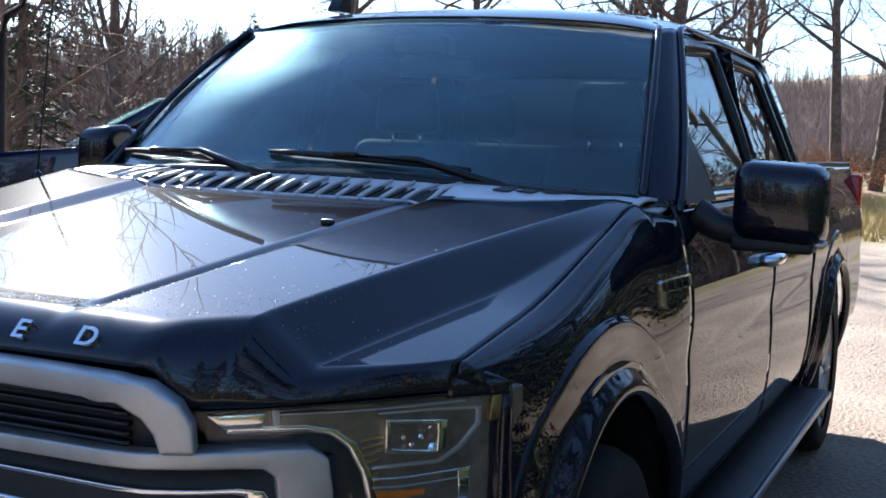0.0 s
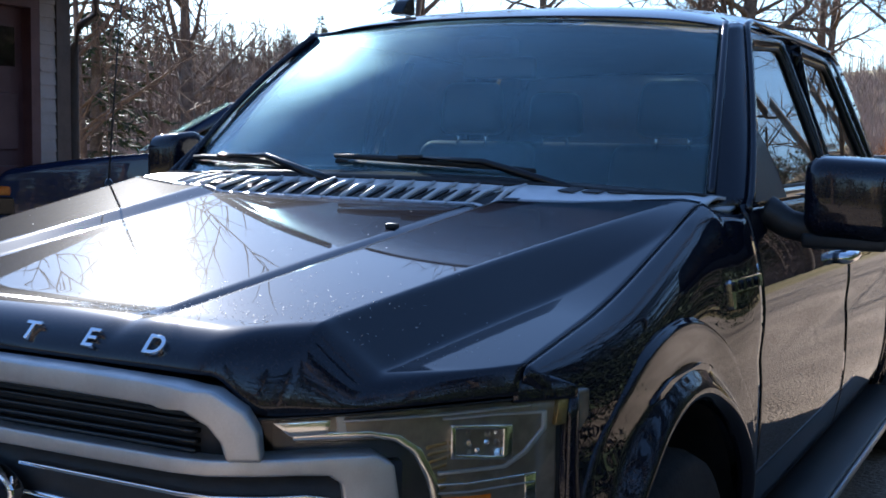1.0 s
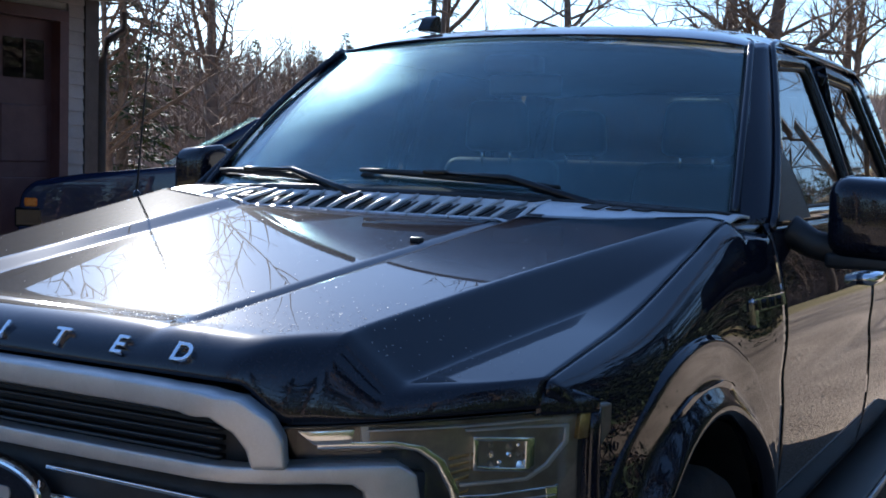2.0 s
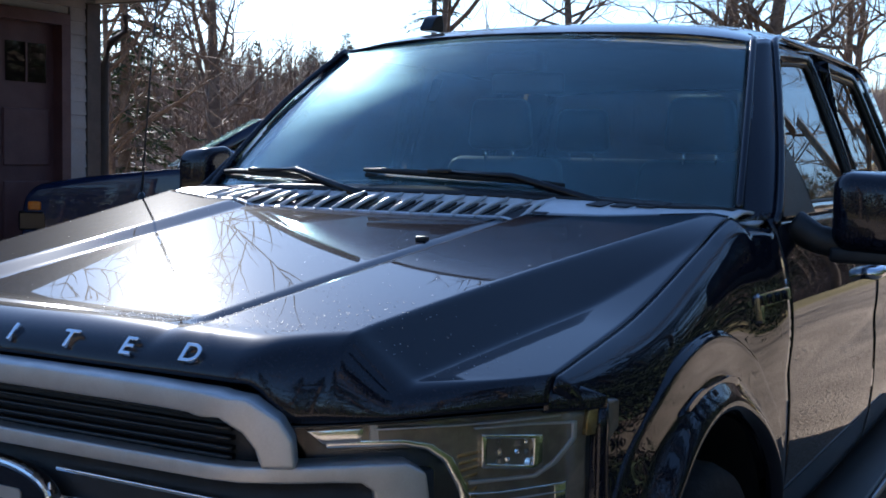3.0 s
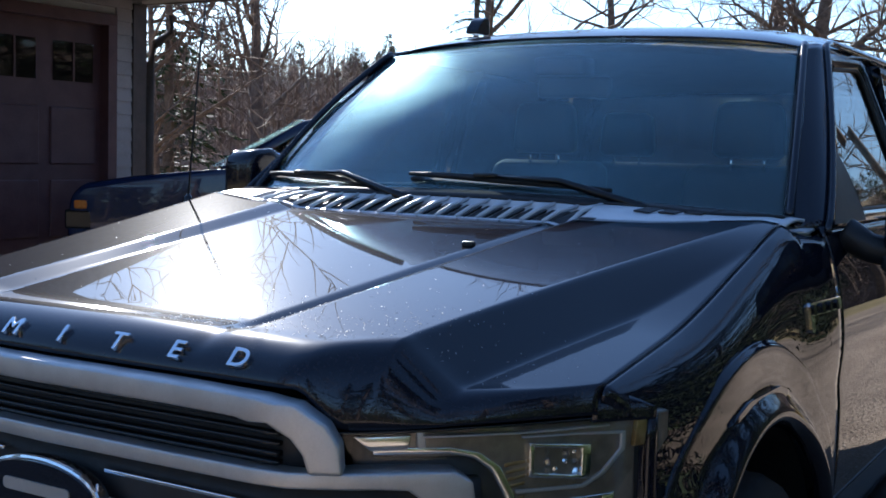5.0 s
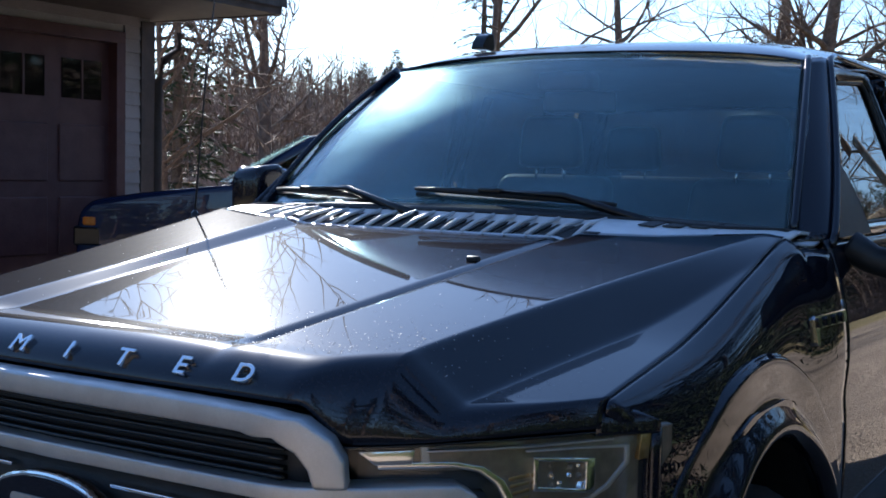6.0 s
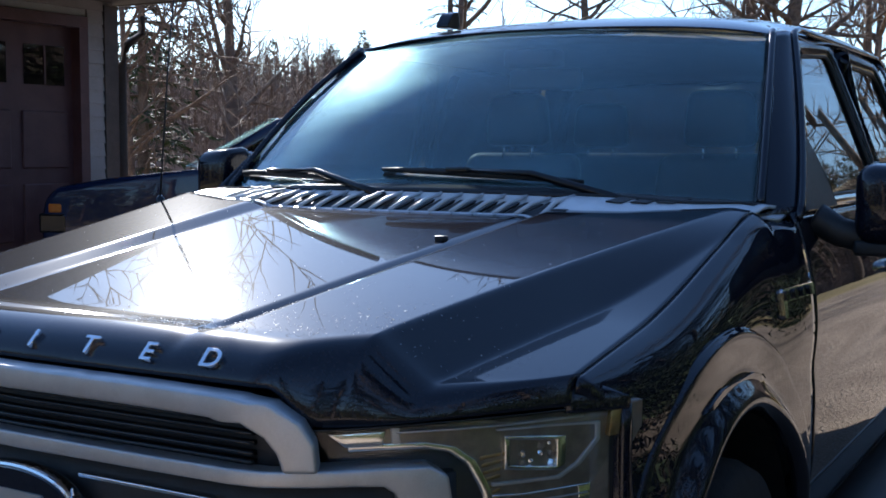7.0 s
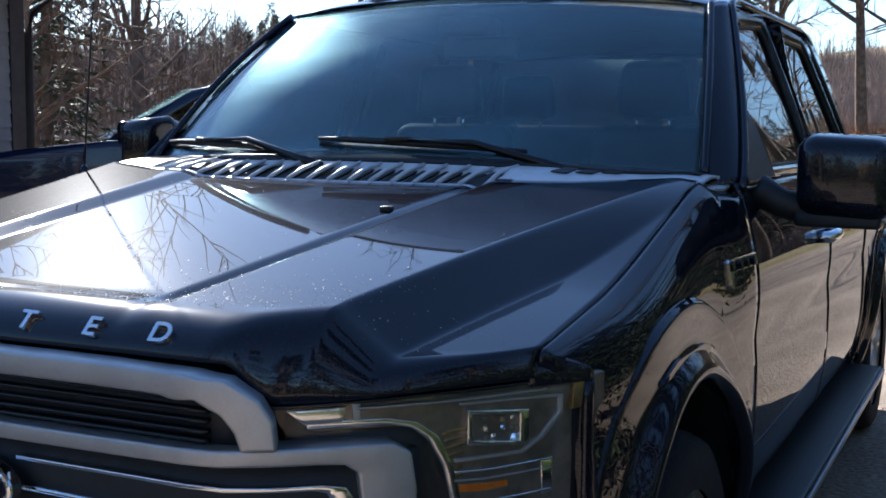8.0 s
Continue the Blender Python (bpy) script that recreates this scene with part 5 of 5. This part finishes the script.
for i, (x, y, sz) in enumerate(((3.5, -0.6, 1.5), (3.3, 0.6, 1.6), (3.3, 1.7, 1.7), (3.4, 2.8, 1.7), (4.3, -1.8, 1.7), (3.5, 3.9, 1.8), (4.0, 5.0, 2.2), (4.6, 6.4, 2.6), (5.2, 8.0, 2.6), (6.0, 10.0, 2.5))):
    bush("evergreen_bush", x, y, sz, 120 + i, NEEDLE, "dark evergreen bush beside the drive", 5200)


# far woods: bare stems and conifers on the slopes
def woods():
    rng = random.Random(5)
    stems, cones, brush = Limbs(), Limbs(), Limbs()

    def stem(x, y, h):
        z = land_z(x, y)
        base = Vector((x, y, z - 0.2))
        tip = base + Vector((rng.uniform(-0.06, 0.06) * h, rng.uniform(-0.06, 0.06) * h, h))
        r = 0.012 * h + 0.02
        stems.limb([base, base.lerp(tip, 0.5), tip], [r, r * 0.6, 0.012], 4)
        for k in range(26):
            t = rng.uniform(0.15, 0.97)
            a = rng.uniform(0, math.tau)
            d = Vector((math.cos(a), math.sin(a), rng.uniform(0.3, 1.3))).normalized() * h * rng.uniform(0.10, 0.26) * (1.15 - 0.6 * t)
            q = base.lerp(tip, t)
            side = d.cross(Vector((0, 0, 1))).normalized()
            stems.blade(q, d, 0.022, side)
            for j in range(3):
                e = d * rng.uniform(0.3, 0.9)
                d2 = (d + Vector((rng.uniform(-1, 1), rng.uniform(-1, 1), rng.uniform(-0.3, 0.8))) * d.length * 0.7) * 0.55
                stems.blade(q + e, d2, 0.015, d2.cross(Vector((0.2, 0.1, 1))).normalized())

    def cone(x, y, h):
        z = land_z(x, y)
        lop = rng.uniform(0.16, 0.25)
        for k in range(int(170 + 22 * h)):
            t = rng.uniform(0.04, 1.0)
            a = rng.uniform(0, math.tau)
            r = h * lop * (1 - t) ** 0.8 * rng.uniform(0.25, 1.1)
            q = Vector((x + math.cos(a) * r, y + math.sin(a) * r, z + h * t))
            d = Vector((math.cos(a) * rng.uniform(0.1, 0.5), math.sin(a) * rng.uniform(0.1, 0.5), rng.uniform(-0.25, 0.35)))
            cones.blade(q, d * (0.5 + 0.12 * h), 0.07 + 0.03 * h * (1 - t), Vector((rng.uniform(-1, 1), rng.uniform(-1, 1), rng.uniform(-0.6, 0.6))).normalized())

    def tangle(x, y, h):
        z = land_z(x, y)
        for k in range(22):
            a = rng.uniform(0, math.tau)
            d = Vector((math.cos(a) * rng.uniform(0.1, 0.8), math.sin(a) * rng.uniform(0.1, 0.8), 1)).normalized() * h * rng.uniform(0.5, 1.1)
            q = Vector((x + rng.uniform(-0.9, 0.9), y + rng.uniform(-0.9, 0.9), z))
            brush.blade(q, d, 0.007 + 0.00022 * math.hypot(x, y), d.cross(Vector((rng.uniform(-1, 1), rng.uniform(-1, 1), 0.1))).normalized())

    for k in range(4600):
        az = radians(rng.uniform(-75, 75) if k < 3000 else rng.uniform(-52, -18))
        deg = math.degrees(az)
        near = 34 if deg < -18 else (100 if deg < 6 else 34)
        r = near + (230 - near) * rng.random() ** 1.4
        x, y = r * math.sin(az), r * math.cos(az)
        if rng.random() < (0.02 if deg < 8 else 0.35) or (-42 < deg < -30 and 80 < r < 125 and rng.random() < 0.30):
            cone(x, y, rng.uniform(2.8, 5.5))
        else:
            stem(x, y, rng.uniform(2.2, 4.2) + (r * 0.012 if r < 90 else 0))
    for k in range(15000):
        az = radians(rng.uniform(-70, 60))
        deg = math.degrees(az)
        near = 24 if deg < -16 else (85 if deg < 5 else 32)
        r = near + (165 - near) * rng.random() ** 1.3
        tangle(r * math.sin(az), r * math.cos(az), rng.uniform(0.8, 2.2) if r < 85 else rng.uniform(1.5, 3.5))
    for k in range(500):
        az = radians(rng.uniform(75, 285))
        r = rng.uniform(26, 70)
        x, y = r * math.sin(az), r * math.cos(az)
        (cone if rng.random() < 0.4 else stem)(x, y, rng.uniform(5, 10))
    tagged(stems.link("far_bare_trees", BRUSH), "grey-brown leafless woods on the slopes", "woods", kind="stuff")
    # far conifers carry the haze in their colour
    tagged(cones.link("far_conifers", HAZED_NEEDLE), "pointed conifers among the bare woods, paled by painted haze", "woods", kind="stuff")
    tagged(brush.link("undergrowth", HAZED_GROWTH), "brown leafless undergrowth and saplings, paled by painted haze", "undergrowth", kind="stuff")


woods()


# loose stones on the yard
def gravel():
    rng = random.Random(8)
    v, f = [], []
    for k in range(5200):
        x, y = rng.uniform(0.6, 5.5), rng.uniform(1.5, 17.0)
        if k % 3 == 0:
            x, y = rng.uniform(-3.0, 3.0), rng.uniform(6.5, 19.0)
        if -1.1 < x < 1.15 and y < 6.2:
            continue
        r = rng.uniform(0.004, 0.013)
        b = len(v)
        a = rng.uniform(0, math.tau)
        for j in range(5):
            t = a + j * math.tau / 5
            v.append((x + r * rng.uniform(0.7, 1.2) * math.cos(t), y + r * rng.uniform(0.7, 1.2) * math.sin(t), land_z(x, y) - 0.002))
        v.append((x, y, land_z(x, y) + r * rng.uniform(0.5, 0.9)))
        f += [(b + j, b + (j + 1) % 5, b + 5) for j in range(5)]
    me = bpy.data.meshes.new("gravel_stones")
    me.from_pydata(v, [], f)
    me.materials.append(material("gravel_stone", (0.24, 0.21, 0.18), rough=0.9, second=(0.46, 0.42, 0.37), scale=6))
    tagged(new("gravel_stones", me), "small loose grey and tan stones on the yard", "gravel", kind="stuff")


gravel()


# tufts of dry grass beyond the yard
def dry_grass():
    rng = random.Random(21)
    tufts = Limbs()
    for k in range(2600):
        x, y = rng.uniform(-9, 4), rng.uniform(20.5, 48)
        z = land_z(x, y)
        for j in range(9):
            d = Vector((rng.uniform(-0.5, 0.5), rng.uniform(-0.5, 0.5), 1)).normalized() * rng.uniform(0.15, 0.45)
            tufts.blade(Vector((x + rng.uniform(-0.2, 0.2), y + rng.uniform(-0.2, 0.2), z)), d, 0.012, Vector((rng.uniform(-1, 1), rng.uniform(-1, 1), 0)).normalized())
    tagged(tufts.link("dry_grass", material("straw_grass", (0.34, 0.25, 0.10), rough=0.9, second=(0.50, 0.39, 0.18), scale=0.5)), "dry straw-yellow grass in the field", "grass", kind="stuff")


dry_grass()
